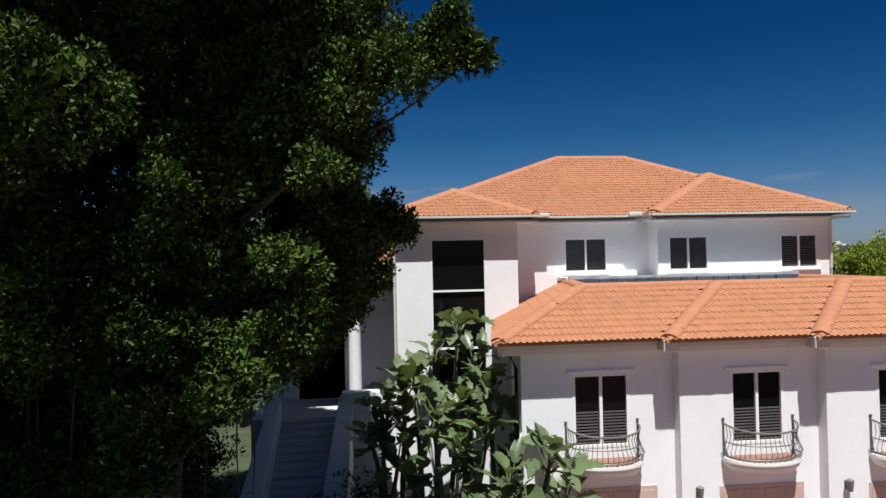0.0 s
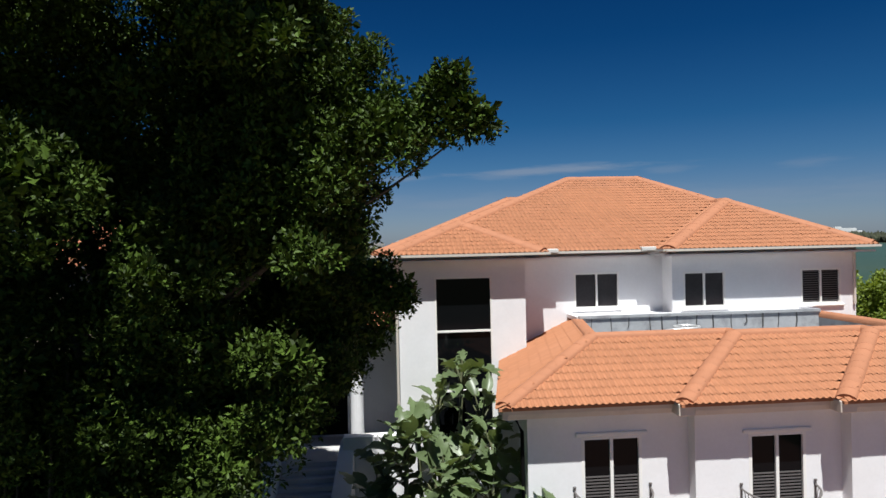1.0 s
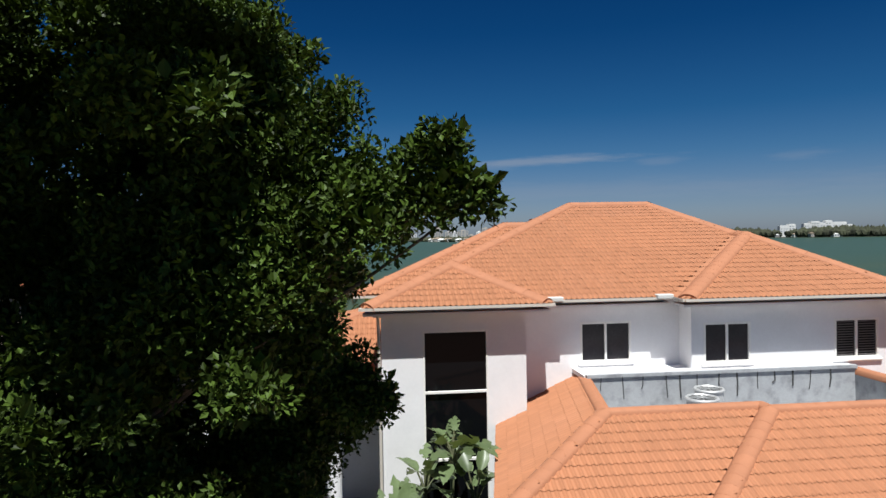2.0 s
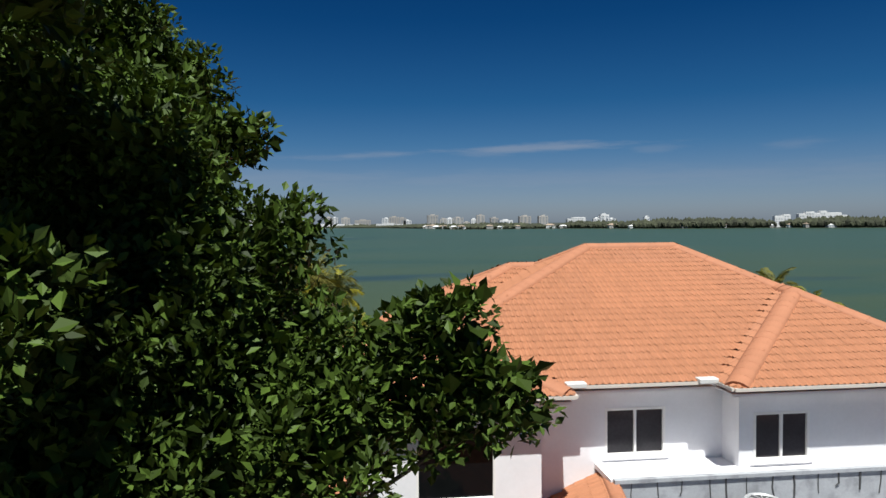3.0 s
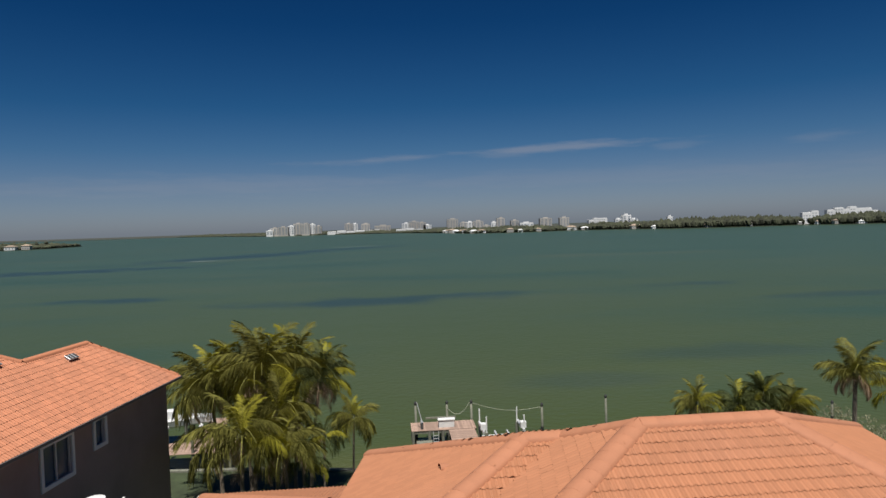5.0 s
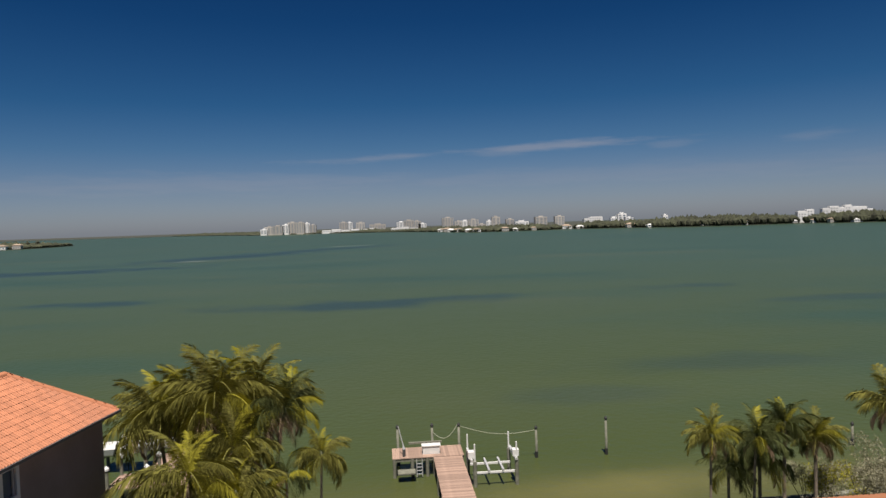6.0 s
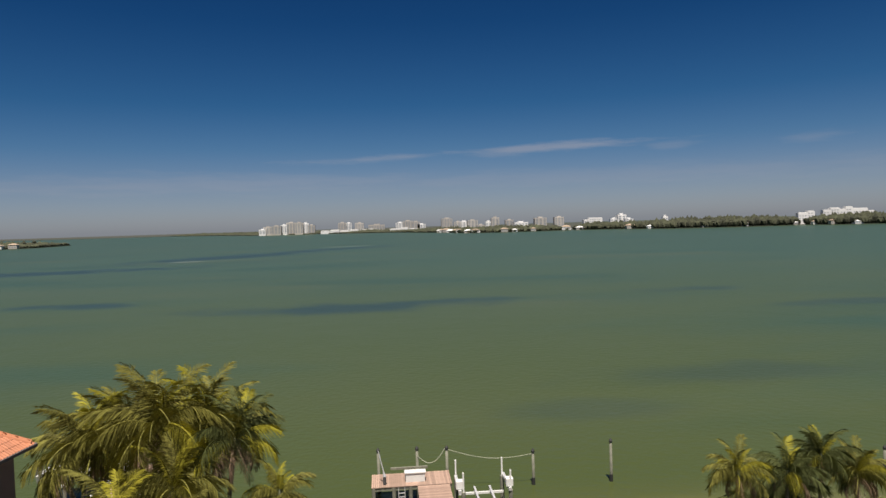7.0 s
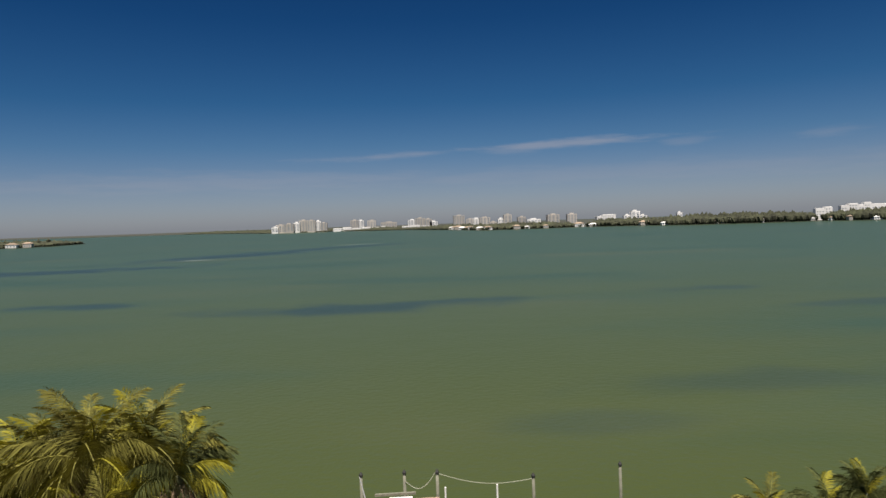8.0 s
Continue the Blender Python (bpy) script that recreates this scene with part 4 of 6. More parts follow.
    # the wall towards the villa, with its two openings
    wins = [(-8.2, -7.35, 7.95, 9.2), (-12.3, -10.2, 7.35, 9.15)]
    us = sorted({-Ln + 0.75, -0.75} | {w[0] for w in wins} | {w[1] for w in wins})
    for u0, u1 in zip(us, us[1:]):
        hole = [w for w in wins if w[0] == u0]
        p, q = xy(-0.75, u0), xy(-0.75, u1)
        if hole:
            part("wall", slab(p, q, 0, hole[0][2]), M_TAUPE, h)
            part("wall", slab(p, q, hole[0][3], E - 0.2), M_TAUPE, h)
        else:
            part("wall", slab(p, q, 0, E - 0.2), M_TAUPE, h)
    for u0, u1, z0, z1 in wins:
        bm = bmesh.new()
        for v0, v1, y0, y1 in ((u0 - 0.2, u0, z0 - 0.2, z1 + 0.2), (u1, u1 + 0.2, z0 - 0.2, z1 + 0.2), (u0, u1, z1, z1 + 0.2), (u0, u1, z0 - 0.2, z0)):
            box(bm, -0.75, -0.66, v0, v1, y0, y1)
        bmesh.ops.transform(bm, matrix=Matrix.Translation(org) @ Matrix.Rotation(T, 4, "Z"), verts=bm.verts)
        w = part("window", bm, M_TRIM, h, "pale moulded window surround")
        mid = (u0 + u1) / 2
        bars = [(u0, u0 + 0.07), (u1 - 0.07, u1)] + ([(mid - 0.05, mid + 0.05)] if u1 - u0 > 1 else [])
        for v0, v1 in bars:
            bm = boxes((-0.86, -0.78, v0, v1, z0, z1))
            bmesh.ops.transform(bm, matrix=Matrix.Translation(org) @ Matrix.Rotation(T, 4, "Z"), verts=bm.verts)
            part("sash_bar", bm, M_WHITE, w)
        bm = boxes((-0.92, -0.9, u0, u1, z0, z1))
        bmesh.ops.transform(bm, matrix=Matrix.Translation(org) @ Matrix.Rotation(T, 4, "Z"), verts=bm.verts)
        part("pane", bm, M_SKYGLASS, w)
    edge_strip(h, "gutter", [at(-2 * hw, 0, E), at(0, 0, E), at(0, -Ln, E), at(-11.4, -Ln, E)], 0.12, 0.14, M_SHUTTER, "dark gutter under the tiles")
    edge_strip(h, "soffit", [at(-2 * hw + 0.1, -0.1, E - 0.14), at(-0.1, -0.1, E - 0.14), at(-0.1, -Ln + 0.1, E - 0.14)], -0.7, 0.08, M_TAUPE)
    # flat box vents on the slope
    for u, v in ((-3.5, -5.65), (-4.4, -10.4)):
        z = pr[1](*xy(u, v))
        bm = boxes((-0.2, 0.2, -0.42, 0.42, 0.1, 0.15), (-0.17, 0.17, -0.38, 0.38, 0.0, 0.1), bevel=0.012)
        bmesh.ops.transform(bm, matrix=Matrix.Translation(at(u, v, 0) + Vector((0, 0, z + 0.05))) @ Matrix.Rotation(T, 4, "Z") @ Matrix.Rotation(math.atan(sl), 4, "Y"), verts=bm.verts)
        vent = part("roof_vent", bm, M_METAL, r, "grey flat box vent")
        for q in (-0.28, 0.0, 0.28):
            bm = boxes((-0.19, 0.19, q - 0.09, q + 0.09, 0.152, 0.16))
            bmesh.ops.transform(bm, matrix=Matrix.Translation(at(u, v, 0) + Vector((0, 0, z + 0.05))) @ Matrix.Rotation(T, 4, "Z") @ Matrix.Rotation(math.atan(sl), 4, "Y"), verts=bm.verts)
            part("slot", bm, M_DARKMETAL, vent)


M_SKYGLASS = material("window_glass", (0.12, 0.15, 0.18), 0.05, vary=0.05, bump=0.0, spec=0.9)
neighbour()

# white sheet-clad chimney between the two houses
ch = thing("chimney", (-10.6, 44, 0), "white chimney housing with a round cap beside the taupe house", "chimney")
part("shaft", boxes((-11.2, -9.95, 43.4, 44.5, 0, 6.7)), M_STUCCO, ch)
part("crown", prism([(-11.3, 43.2), (-9.8, 43.05), (-9.7, 44.55), (-11.2, 44.7)], 6.7, lambda x, y: 8.0), M_WHITE, ch, "white canted housing")
part("tray", boxes((-11.1, -9.95, 43.4, 44.4, 8.0, 8.05)), M_METAL, ch)
for x0, x1, y0, y1 in ((-11.3, -9.7, 43.03, 43.11), (-11.3, -11.22, 43.11, 44.7), (-9.78, -9.7, 43.11, 44.55)):
    part("rim", boxes((x0, x1, y0, y1, 7.95, 8.16)), M_WHITE, ch)
bm = bmesh.new()
tube(bm, [(-10.6, 43.9, 8.04), (-10.6, 43.9, 8.3), (-10.6, 43.9, 8.31), (-10.6, 43.9, 8.42), (-10.6, 43.9, 8.46)], [0.25, 0.25, 0.4, 0.38, 0.1], 16)
part("cap", bm, M_WHITE, ch)


# ---------------- leaves and trees ----------------
def leaf_cloud(name, centers, radius, per, size, mat, parent, seed, up=0.5, aspect=0.42, kind=""):
    """Sprays of folded leaves round each centre."""
    rng = np.random.default_rng(seed)
    c = np.repeat(np.asarray(centers, float), per, 0)
    n = len(c)
    d = rng.normal(size=(n, 3))
    d /= np.linalg.norm(d, axis=1)[:, None]
    p = c + d * (radius * rng.uniform(0.25, 1.0, (n, 1)) ** 0.6)
    axis = d * 0.7 + rng.normal(size=(n, 3)) * 0.55 + (0, 0, up * 0.4)
    axis /= np.linalg.norm(axis, axis=1)[:, None]
    nor = rng.normal(size=(n, 3)) * 0.6 + (0, 0, up * 1.6)
    side = np.cross(axis, nor)
    side /= np.linalg.norm(side, axis=1)[:, None] + 1e-9
    nor = np.cross(side, axis)
    L = size * rng.uniform(0.65, 1.35, (n, 1))
    w = L * aspect * 0.5
    fold = nor * w * 0.35
    v = np.stack([p, p + axis * L * 0.5 + side * w + fold, p + axis * L, p + axis * L * 0.5 - side * w + fold], 1).reshape(-1, 3)
    k = np.arange(n)[:, None] * 4
    f = np.concatenate([k + (0, 1, 2), k + (0, 2, 3)], 1).reshape(-1, 3)
    ob = place(new(name, mesh_np(name, v, f, mat)), parent)
    if kind:
        tagged(ob, kind=kind)
    return ob


def on_blobs(blobs, density, seed, inner=0.25):
    """Spray centres over the skins of blobs, with some inside."""
    rng = np.random.default_rng(seed)
    out = []
    for x, y, z, r in blobs:
        n = int(density * r * r) + 4
        d = rng.normal(size=(n, 3))
        d /= np.linalg.norm(d, axis=1)[:, None]
        rr = np.where(rng.random((n, 1)) < inner, rng.uniform(0.2, 0.8, (n, 1)), rng.uniform(0.82, 1.12, (n, 1)))
        out.append(np.array((x, y, z)) + d * rr * r * np.array((1, 1, 0.85)))
    return np.concatenate(out)


def limb(bm, a, b, r0, r1, seed, bend=0.5):
    rnd = random.Random(seed)
    a, b = Vector(a), Vector(b)
    pts, rad = [], []
    off = [Vector((rnd.uniform(-1, 1), rnd.uniform(-1, 1), rnd.uniform(-0.4, 0.4))) * bend for _ in range(3)]
    for i in range(8):
        t = i / 7
        w = math.sin(math.pi * t)
        p = a.lerp(b, t) + off[0] * w + off[1] * math.sin(2 * math.pi * t) * 0.4
        pts.append(p)
        rad.append(r0 + (r1 - r0) * t ** 0.8)
    tube(bm, pts, rad, 8)


def ficus():
    t = thing("ficus_tree", (-7.4, 15.8, 0), "huge dark-green ficus tree with many grey trunks beside the steps", "tree")
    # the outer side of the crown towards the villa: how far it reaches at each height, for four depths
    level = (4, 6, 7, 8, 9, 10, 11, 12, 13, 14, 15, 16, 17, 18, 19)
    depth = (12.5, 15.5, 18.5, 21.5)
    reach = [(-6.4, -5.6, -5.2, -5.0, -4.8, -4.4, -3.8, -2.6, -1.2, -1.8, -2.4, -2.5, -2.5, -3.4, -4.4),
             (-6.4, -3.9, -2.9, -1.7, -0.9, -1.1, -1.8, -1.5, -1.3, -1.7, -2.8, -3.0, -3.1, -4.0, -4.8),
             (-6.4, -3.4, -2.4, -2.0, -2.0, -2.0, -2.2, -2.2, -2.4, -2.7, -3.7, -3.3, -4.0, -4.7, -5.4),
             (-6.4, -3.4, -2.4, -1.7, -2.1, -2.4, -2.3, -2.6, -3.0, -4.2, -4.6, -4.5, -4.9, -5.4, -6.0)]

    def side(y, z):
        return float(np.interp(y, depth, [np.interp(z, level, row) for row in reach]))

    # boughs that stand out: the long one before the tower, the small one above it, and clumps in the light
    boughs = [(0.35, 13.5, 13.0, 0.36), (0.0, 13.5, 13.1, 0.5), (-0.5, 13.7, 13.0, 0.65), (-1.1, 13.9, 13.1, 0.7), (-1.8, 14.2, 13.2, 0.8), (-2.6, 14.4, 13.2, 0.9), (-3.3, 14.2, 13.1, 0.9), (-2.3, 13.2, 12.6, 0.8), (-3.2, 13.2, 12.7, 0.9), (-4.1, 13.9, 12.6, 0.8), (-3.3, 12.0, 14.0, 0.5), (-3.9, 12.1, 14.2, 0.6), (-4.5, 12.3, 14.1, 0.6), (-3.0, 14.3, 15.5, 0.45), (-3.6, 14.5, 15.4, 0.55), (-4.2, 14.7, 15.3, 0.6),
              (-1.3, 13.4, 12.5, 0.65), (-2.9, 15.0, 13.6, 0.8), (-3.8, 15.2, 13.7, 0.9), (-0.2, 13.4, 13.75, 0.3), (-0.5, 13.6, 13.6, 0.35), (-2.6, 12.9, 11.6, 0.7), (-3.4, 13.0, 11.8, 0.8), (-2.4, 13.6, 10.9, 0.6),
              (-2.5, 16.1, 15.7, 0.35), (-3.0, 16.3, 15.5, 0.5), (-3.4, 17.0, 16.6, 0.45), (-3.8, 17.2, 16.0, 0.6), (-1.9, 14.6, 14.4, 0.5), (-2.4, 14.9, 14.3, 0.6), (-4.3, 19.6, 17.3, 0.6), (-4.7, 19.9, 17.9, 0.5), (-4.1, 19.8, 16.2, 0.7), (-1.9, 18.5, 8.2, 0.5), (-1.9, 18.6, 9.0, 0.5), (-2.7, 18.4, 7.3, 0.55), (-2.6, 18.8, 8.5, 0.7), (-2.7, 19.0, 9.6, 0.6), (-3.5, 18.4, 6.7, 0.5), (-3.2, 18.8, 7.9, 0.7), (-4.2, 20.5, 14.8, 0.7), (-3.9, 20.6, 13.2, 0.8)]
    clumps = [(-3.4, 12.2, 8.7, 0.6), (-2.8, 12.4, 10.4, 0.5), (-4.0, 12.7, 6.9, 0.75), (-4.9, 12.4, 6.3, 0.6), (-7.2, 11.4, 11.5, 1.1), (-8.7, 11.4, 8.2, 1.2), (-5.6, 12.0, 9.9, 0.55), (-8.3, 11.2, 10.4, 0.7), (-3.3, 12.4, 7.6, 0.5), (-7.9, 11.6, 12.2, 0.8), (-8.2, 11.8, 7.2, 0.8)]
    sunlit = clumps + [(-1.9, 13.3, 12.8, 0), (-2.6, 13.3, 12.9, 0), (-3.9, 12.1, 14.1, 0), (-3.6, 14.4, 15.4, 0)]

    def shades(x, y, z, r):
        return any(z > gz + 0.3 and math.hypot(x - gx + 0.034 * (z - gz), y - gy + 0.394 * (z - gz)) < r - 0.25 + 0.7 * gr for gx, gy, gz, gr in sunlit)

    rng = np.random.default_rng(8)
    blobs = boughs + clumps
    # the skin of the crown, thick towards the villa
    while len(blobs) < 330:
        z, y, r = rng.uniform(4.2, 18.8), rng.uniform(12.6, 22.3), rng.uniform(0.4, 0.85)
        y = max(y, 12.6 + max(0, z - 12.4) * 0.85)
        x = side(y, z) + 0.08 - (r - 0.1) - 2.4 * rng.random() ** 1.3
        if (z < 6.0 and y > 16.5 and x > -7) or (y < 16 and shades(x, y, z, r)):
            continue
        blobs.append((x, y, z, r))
    # the broad dark body behind it, and low growth round the trunks
    body = []
    while len(body) < 170:
        z, y, r = rng.uniform(3.6, 18.6), rng.uniform(13.2, 22.0), rng.uniform(0.8, 1.25)
        y = max(y, 12.8 + max(0, z - 12) * 0.85)
        x = side(y, z) - r - 1.3 - 9 * rng.random()
        if (z < 6.0 and y > 16.5 and x > -7) or (y < 16.5 and shades(x, y, z, r)):
            continue
        body.append((x, y, z, r))
    for _ in range(60):
        body.append((rng.uniform(-17, -5.8), rng.uniform(19.5, 23.0), rng.uniform(3.5, 14.5), rng.uniform(0.9, 1.3)))
    for _ in range(100):
        body.append((rng.uniform(-17, -6.7), rng.uniform(17.5, 22.5), rng.uniform(0.8, 6.5), rng.uniform(0.9, 1.2)))
    # leaves added high over the street side, mostly unseen, for shade with lit gaps
    roof = []
    while len(roof) < 215:
        x, y, z, r = rng.uniform(-15, -3.2), rng.uniform(6.5, 14.0), rng.uniform(16.8, 18.7), rng.uniform(0.9, 1.4)
        if not shades(x, y, z, r) and x < -3.2 - max(0, 10.5 - y) * 0.35:
            roof.append((x, y, z, r))
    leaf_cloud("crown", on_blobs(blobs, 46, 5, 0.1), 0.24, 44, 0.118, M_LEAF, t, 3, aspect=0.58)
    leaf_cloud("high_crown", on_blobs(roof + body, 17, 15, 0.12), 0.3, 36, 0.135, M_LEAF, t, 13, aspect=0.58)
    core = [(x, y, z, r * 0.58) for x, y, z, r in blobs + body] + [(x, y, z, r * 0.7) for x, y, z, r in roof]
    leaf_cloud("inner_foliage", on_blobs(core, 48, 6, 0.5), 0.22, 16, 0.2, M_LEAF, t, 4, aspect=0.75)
    trunks = [((-7.6, 15.4, 0), (-8.6, 16.2, 9.5), 0.42, 0.2), ((-6.7, 15.9, 0), (-6.2, 15.0, 8.5), 0.34, 0.14), ((-8.3, 16.4, 0), (-9.5, 19.5, 11), 0.4, 0.18), ((-7.2, 16.3, 0), (-6.0, 18.5, 12), 0.36, 0.14), ((-6.6, 14.8, 0), (-7.0, 13.5, 7.5), 0.2, 0.1)]
    for k, (a, b, r0, r1) in enumerate(trunks):
        bm = bmesh.new()
        limb(bm, a, b, r0, r1, k, 0.55)
        part("trunk", bm, M_BARK, t, smooth=True)
    starts = [Vector(b) for _, b, _, _ in trunks]
    for k, bl in enumerate(boughs[:5]):
        p = Vector(bl[:3])
        s0 = min(starts, key=lambda q: (q - p).length)
        bm = bmesh.new()
        limb(bm, s0, p, 0.07, 0.015, 50 + k, 0.45)
        part("limb", bm, M_BARK, t, smooth=True)
    # hanging roots
    rnd = random.Random(5)
    for k in range(14):
        x, y = rnd.uniform(-9.5, -5), rnd.uniform(13, 17)
        bm = bmesh.new()
        tube(bm, [(x, y, rnd.uniform(6, 9)), (x + rnd.uniform(-0.2, 0.2), y, 4), (x + rnd.uniform(-0.3, 0.3), y, rnd.uniform(0, 2))], [0.03, 0.02, 0.01], 5)
        part("aerial_root", bm, M_BARK, t)


ficus()


def small_tree(x, y, blobs, label, mat, density=24, size=0.16, seed=1):
    t = thing("garden_tree", (x, y, 0), label, "tree")
    top = max(b[2] for b in blobs)
    bm = bmesh.new()
    limb(bm, (x, y, 0), (x + 0.2, y, top * 0.75), 0.2, 0.09, seed, 0.3)
    part("trunk", bm, M_BARK, t, smooth=True)
    for k, b in enumerate(blobs):
        bm = bmesh.new()
        limb(bm, (x + 0.1, y, top * 0.5), b[:3], 0.08, 0.02, seed * 31 + k, 0.2)
        part("limb", bm, M_BARK, t, smooth=True)
    leaf_cloud("crown", on_blobs(blobs, density, seed), 0.3, 40, size, mat, t, seed + 7, aspect=0.56)
    leaf_cloud("inner_foliage", on_blobs([(a, b, c, r * 0.6) for a, b, c, r in blobs], density, seed + 3, 0.5), 0.3, 16, 0.22, mat, t, seed + 9, aspect=0.7)
    return t


small_tree(-8.8, 36.5, [(-8.6, 36.0, 9.0, 0.9), (-7.5, 35.2, 9.2, 0.9), (-9.8, 36.2, 9.2, 0.9), (-10.6, 35.6, 9.7, 0.9), (-6.8, 34.4, 8.4, 0.8), (-10.2, 35.0, 8.4, 1.0), (-8.2, 34.6, 8.2, 1.1), (-9.2, 35.2, 8.6, 0.9)], "dark leafy tree between the two houses", M_LEAF, density=55, size=0.15, seed=11)
small_tree(-12.2, 35.2, [(-11.3, 35.2, 12.4, 0.7), (-10.8, 35.0, 11.3, 0.75), (-11.4, 34.6, 10.6, 1.0), (-10.9, 34.4, 9.8, 0.8), (-12.2, 35.4, 11.8, 1.0), (-11.8, 35.6, 13.5, 0.6), (-11.0, 34.8, 8.6, 0.9), (-12.6, 35.0, 9.6, 1.1)], "tall dark leafy tree before the taupe house", M_LEAF, density=75, size=0.15, seed=17)
small_tree(-5.4, 30.8, [(-5.0, 31.0, 10.2, 1.1), (-4.2, 30.2, 9.6, 1.1), (-6.2, 31.5, 9.8, 1.3), (-5.2, 29.6, 8.9, 1.2), (-7.2, 32, 9.6, 1.2)], "dark leafy tree beside the villa's side wall", M_LEAF, seed=12)
small_tree(19.8, 29.0, [(19.6, 28.5, 7.7, 1.5), (20.8, 29, 7.1, 1.7), (21.9, 28, 8.1, 1.6), (23.0, 29.5, 7.7, 1.8), (20.2, 27, 6.1, 1.5), (22.2, 27.2, 6.1, 1.7), (24.5, 30, 7.3, 1.7), (26, 31, 7.1, 1.8), (24, 27.5, 5.9, 1.6)], "bright green leafy tree beyond the villa's corner", M_LEAF2, density=22, size=0.2, seed=13)


# ---------------- palms ----------------
FRONDS = {}


def frond_mesh(kind, mat):
    """A feathered frond of unit length along +x, arching down; kind sets how far it droops."""
    key = (kind, mat.name)
    if key in FRONDS:
        return FRONDS[key]
    droop, lift, hang, leaf = {"arch": (1.25, 0.55, 1.1, 0.31), "droop": (1.8, 0.4, 1.9, 0.31), "up": (0.5, 0.9, 0.3, 0.24), "dry": (1.7, 0.25, 1.5, 0.25), "fan": (0.95, 0.5, 0.5, 0.34)}[kind]
    rng = np.random.default_rng(len(FRONDS) + 2)
    n = 30
    v, f = [], []
    spine = []
    x = z = 0.0
    ang = lift
    for i in range(n + 1):
        spine.append((x, 0.0, z))
        ang -= (lift + droop) / n * (0.5 + i / n)
        x += math.cos(ang) / n
        z += math.sin(ang) / n
    for i in range(n):
        a, b = spine[i], spine[i + 1]
        w = 0.014 * (1 - i / n) + 0.003
        k = len(v)
        v += [(a[0], -w, a[2]), (a[0], w, a[2]), (b[0], w * 0.9, b[2]), (b[0], -w * 0.9, b[2])]
        f.append((k, k + 1, k + 2, k + 3))
    for i in range(3, n + 1):
        t = i / n
        for sgn in (-1, 1):
            for q in (0, 0.34, 0.67):
                if i == n and q:
                    continue
                p = np.array(spine[i]) + (np.array(spine[min(i + 1, n)]) - np.array(spine[i])) * q
                ln = leaf * (math.sin(math.pi * min(1, 0.12 + 0.8 * t)) ** 0.6) * rng.uniform(0.5, 1.15)
                fwd = 0.45 + 0.5 * t
                d = np.array((fwd * rng.uniform(0.8, 1.3), sgn * 1.0, -hang * rng.uniform(0.2, 1.4)))
                d /= np.linalg.norm(d)
                tip = p + d * ln + np.array((0, 0, -ln * 0.25 * (0.4 + hang)))
                mid = p + d * ln * 0.5 + np.array((0, 0, 0.02 * ln))
                wv = np.array((0.0098, 0, 0.004)) * rng.uniform(0.7, 1.3)
                k = len(v)
                v += [tuple(p - wv * 0.5), tuple(mid - wv * 0.7), tuple(tip), tuple(mid + wv * 0.7)]
                f.append((k, k + 1, k + 2, k + 3))
    FRONDS[key] = mesh_np("frond", v, f, mat)
    return FRONDS[key]


def palm(x, y, z, length, label, lean=(0, 0), n=22, dry=4, mat=None, trunk_r=0.13, young=1, seed=1, group="palms by the water", up=0.0, shape="arch"):
    """A palm whose crown sits at z over x, y; its foot stands off by the lean."""
    rnd = random.Random(seed)
    mat = mat or M_FROND
    foot = Vector((x - lean[0], y - lean[1], -0.05))
    t = thing("palm_tree", foot, label, "palm", group)
    bm = bmesh.new()
    pts, rad = [], []
    for i in range(15):
        k = i / 14
        pts.append((foot.x + lean[0] * k ** 1.6, foot.y + lean[1] * k ** 1.6, foot.z + (z - foot.z) * k))
        rad.append(trunk_r * (1.35 - 0.45 * min(1, k * 4) + (0.05 if i % 2 else -0.03)))
    tube(bm, pts, rad, 9)
    part("trunk", bm, M_PALMBARK, t, smooth=True)
    bm = bmesh.new()
    tube(bm, [(x, y, z - 0.3), (x, y, z), (x, y, z + 0.3)], [trunk_r * 1.1, trunk_r * 1.5, trunk_r * 0.5], 8)
    part("crown_shaft", bm, M_STEM, t, smooth=True)
    for i in range(n):
        turn = i * 137.5 + rnd.uniform(-18, 18)
        k = i / max(1, n - 1)
        if i >= n - dry:
            me, pitch, ln = frond_mesh("dry", M_FROND_DRY), rnd.uniform(10, 40), length * rnd.uniform(0.6, 0.85)
        elif i < young:
            me, pitch, ln = frond_mesh("up", M_FROND_YOUNG), rnd.uniform(-50, -35), length * rnd.uniform(0.6, 0.75)
        else:
            kind = "up" if k < 0.2 else (shape if k < 0.6 else "droop")
            pitch = -45 + 75 * k - up + rnd.uniform(-8, 8)
            me, ln = frond_mesh(kind, M_FROND_YOUNG if rnd.random() < 0.12 else mat), length * rnd.uniform(0.85, 1.1)
        m = Matrix.Translation((x, y, z + 0.15 - 0.25 * k)) @ pose(0, 0, 0, rnd.uniform(-20, 20), 0, turn) @ pose(0, 0, 0, 0, pitch, 0) @ Matrix.Scale(ln, 4)
        shared("frond", me, m, t)
    return t


GOLD = "coconut palm with golden-green fronds and a few dry ones"
palm(-7.6, 63.6, 9.1, 3.8, GOLD, (1.0, -1), 44, 13, seed=1)
palm(-9.6, 64.6, 8.4, 3.5, GOLD, (-0.8, 0), 42, 11, seed=2)
palm(-5.3, 64.6, 8.8, 3.5, GOLD, (0.4, 0.6), 42, 13, seed=3)
palm(-3.7, 63.2, 8.4, 2.9, "coconut palm with dark fronds and hanging dry ones", (0.8, 0.5), 34, 11, mat=M_FROND_DK, seed=4)
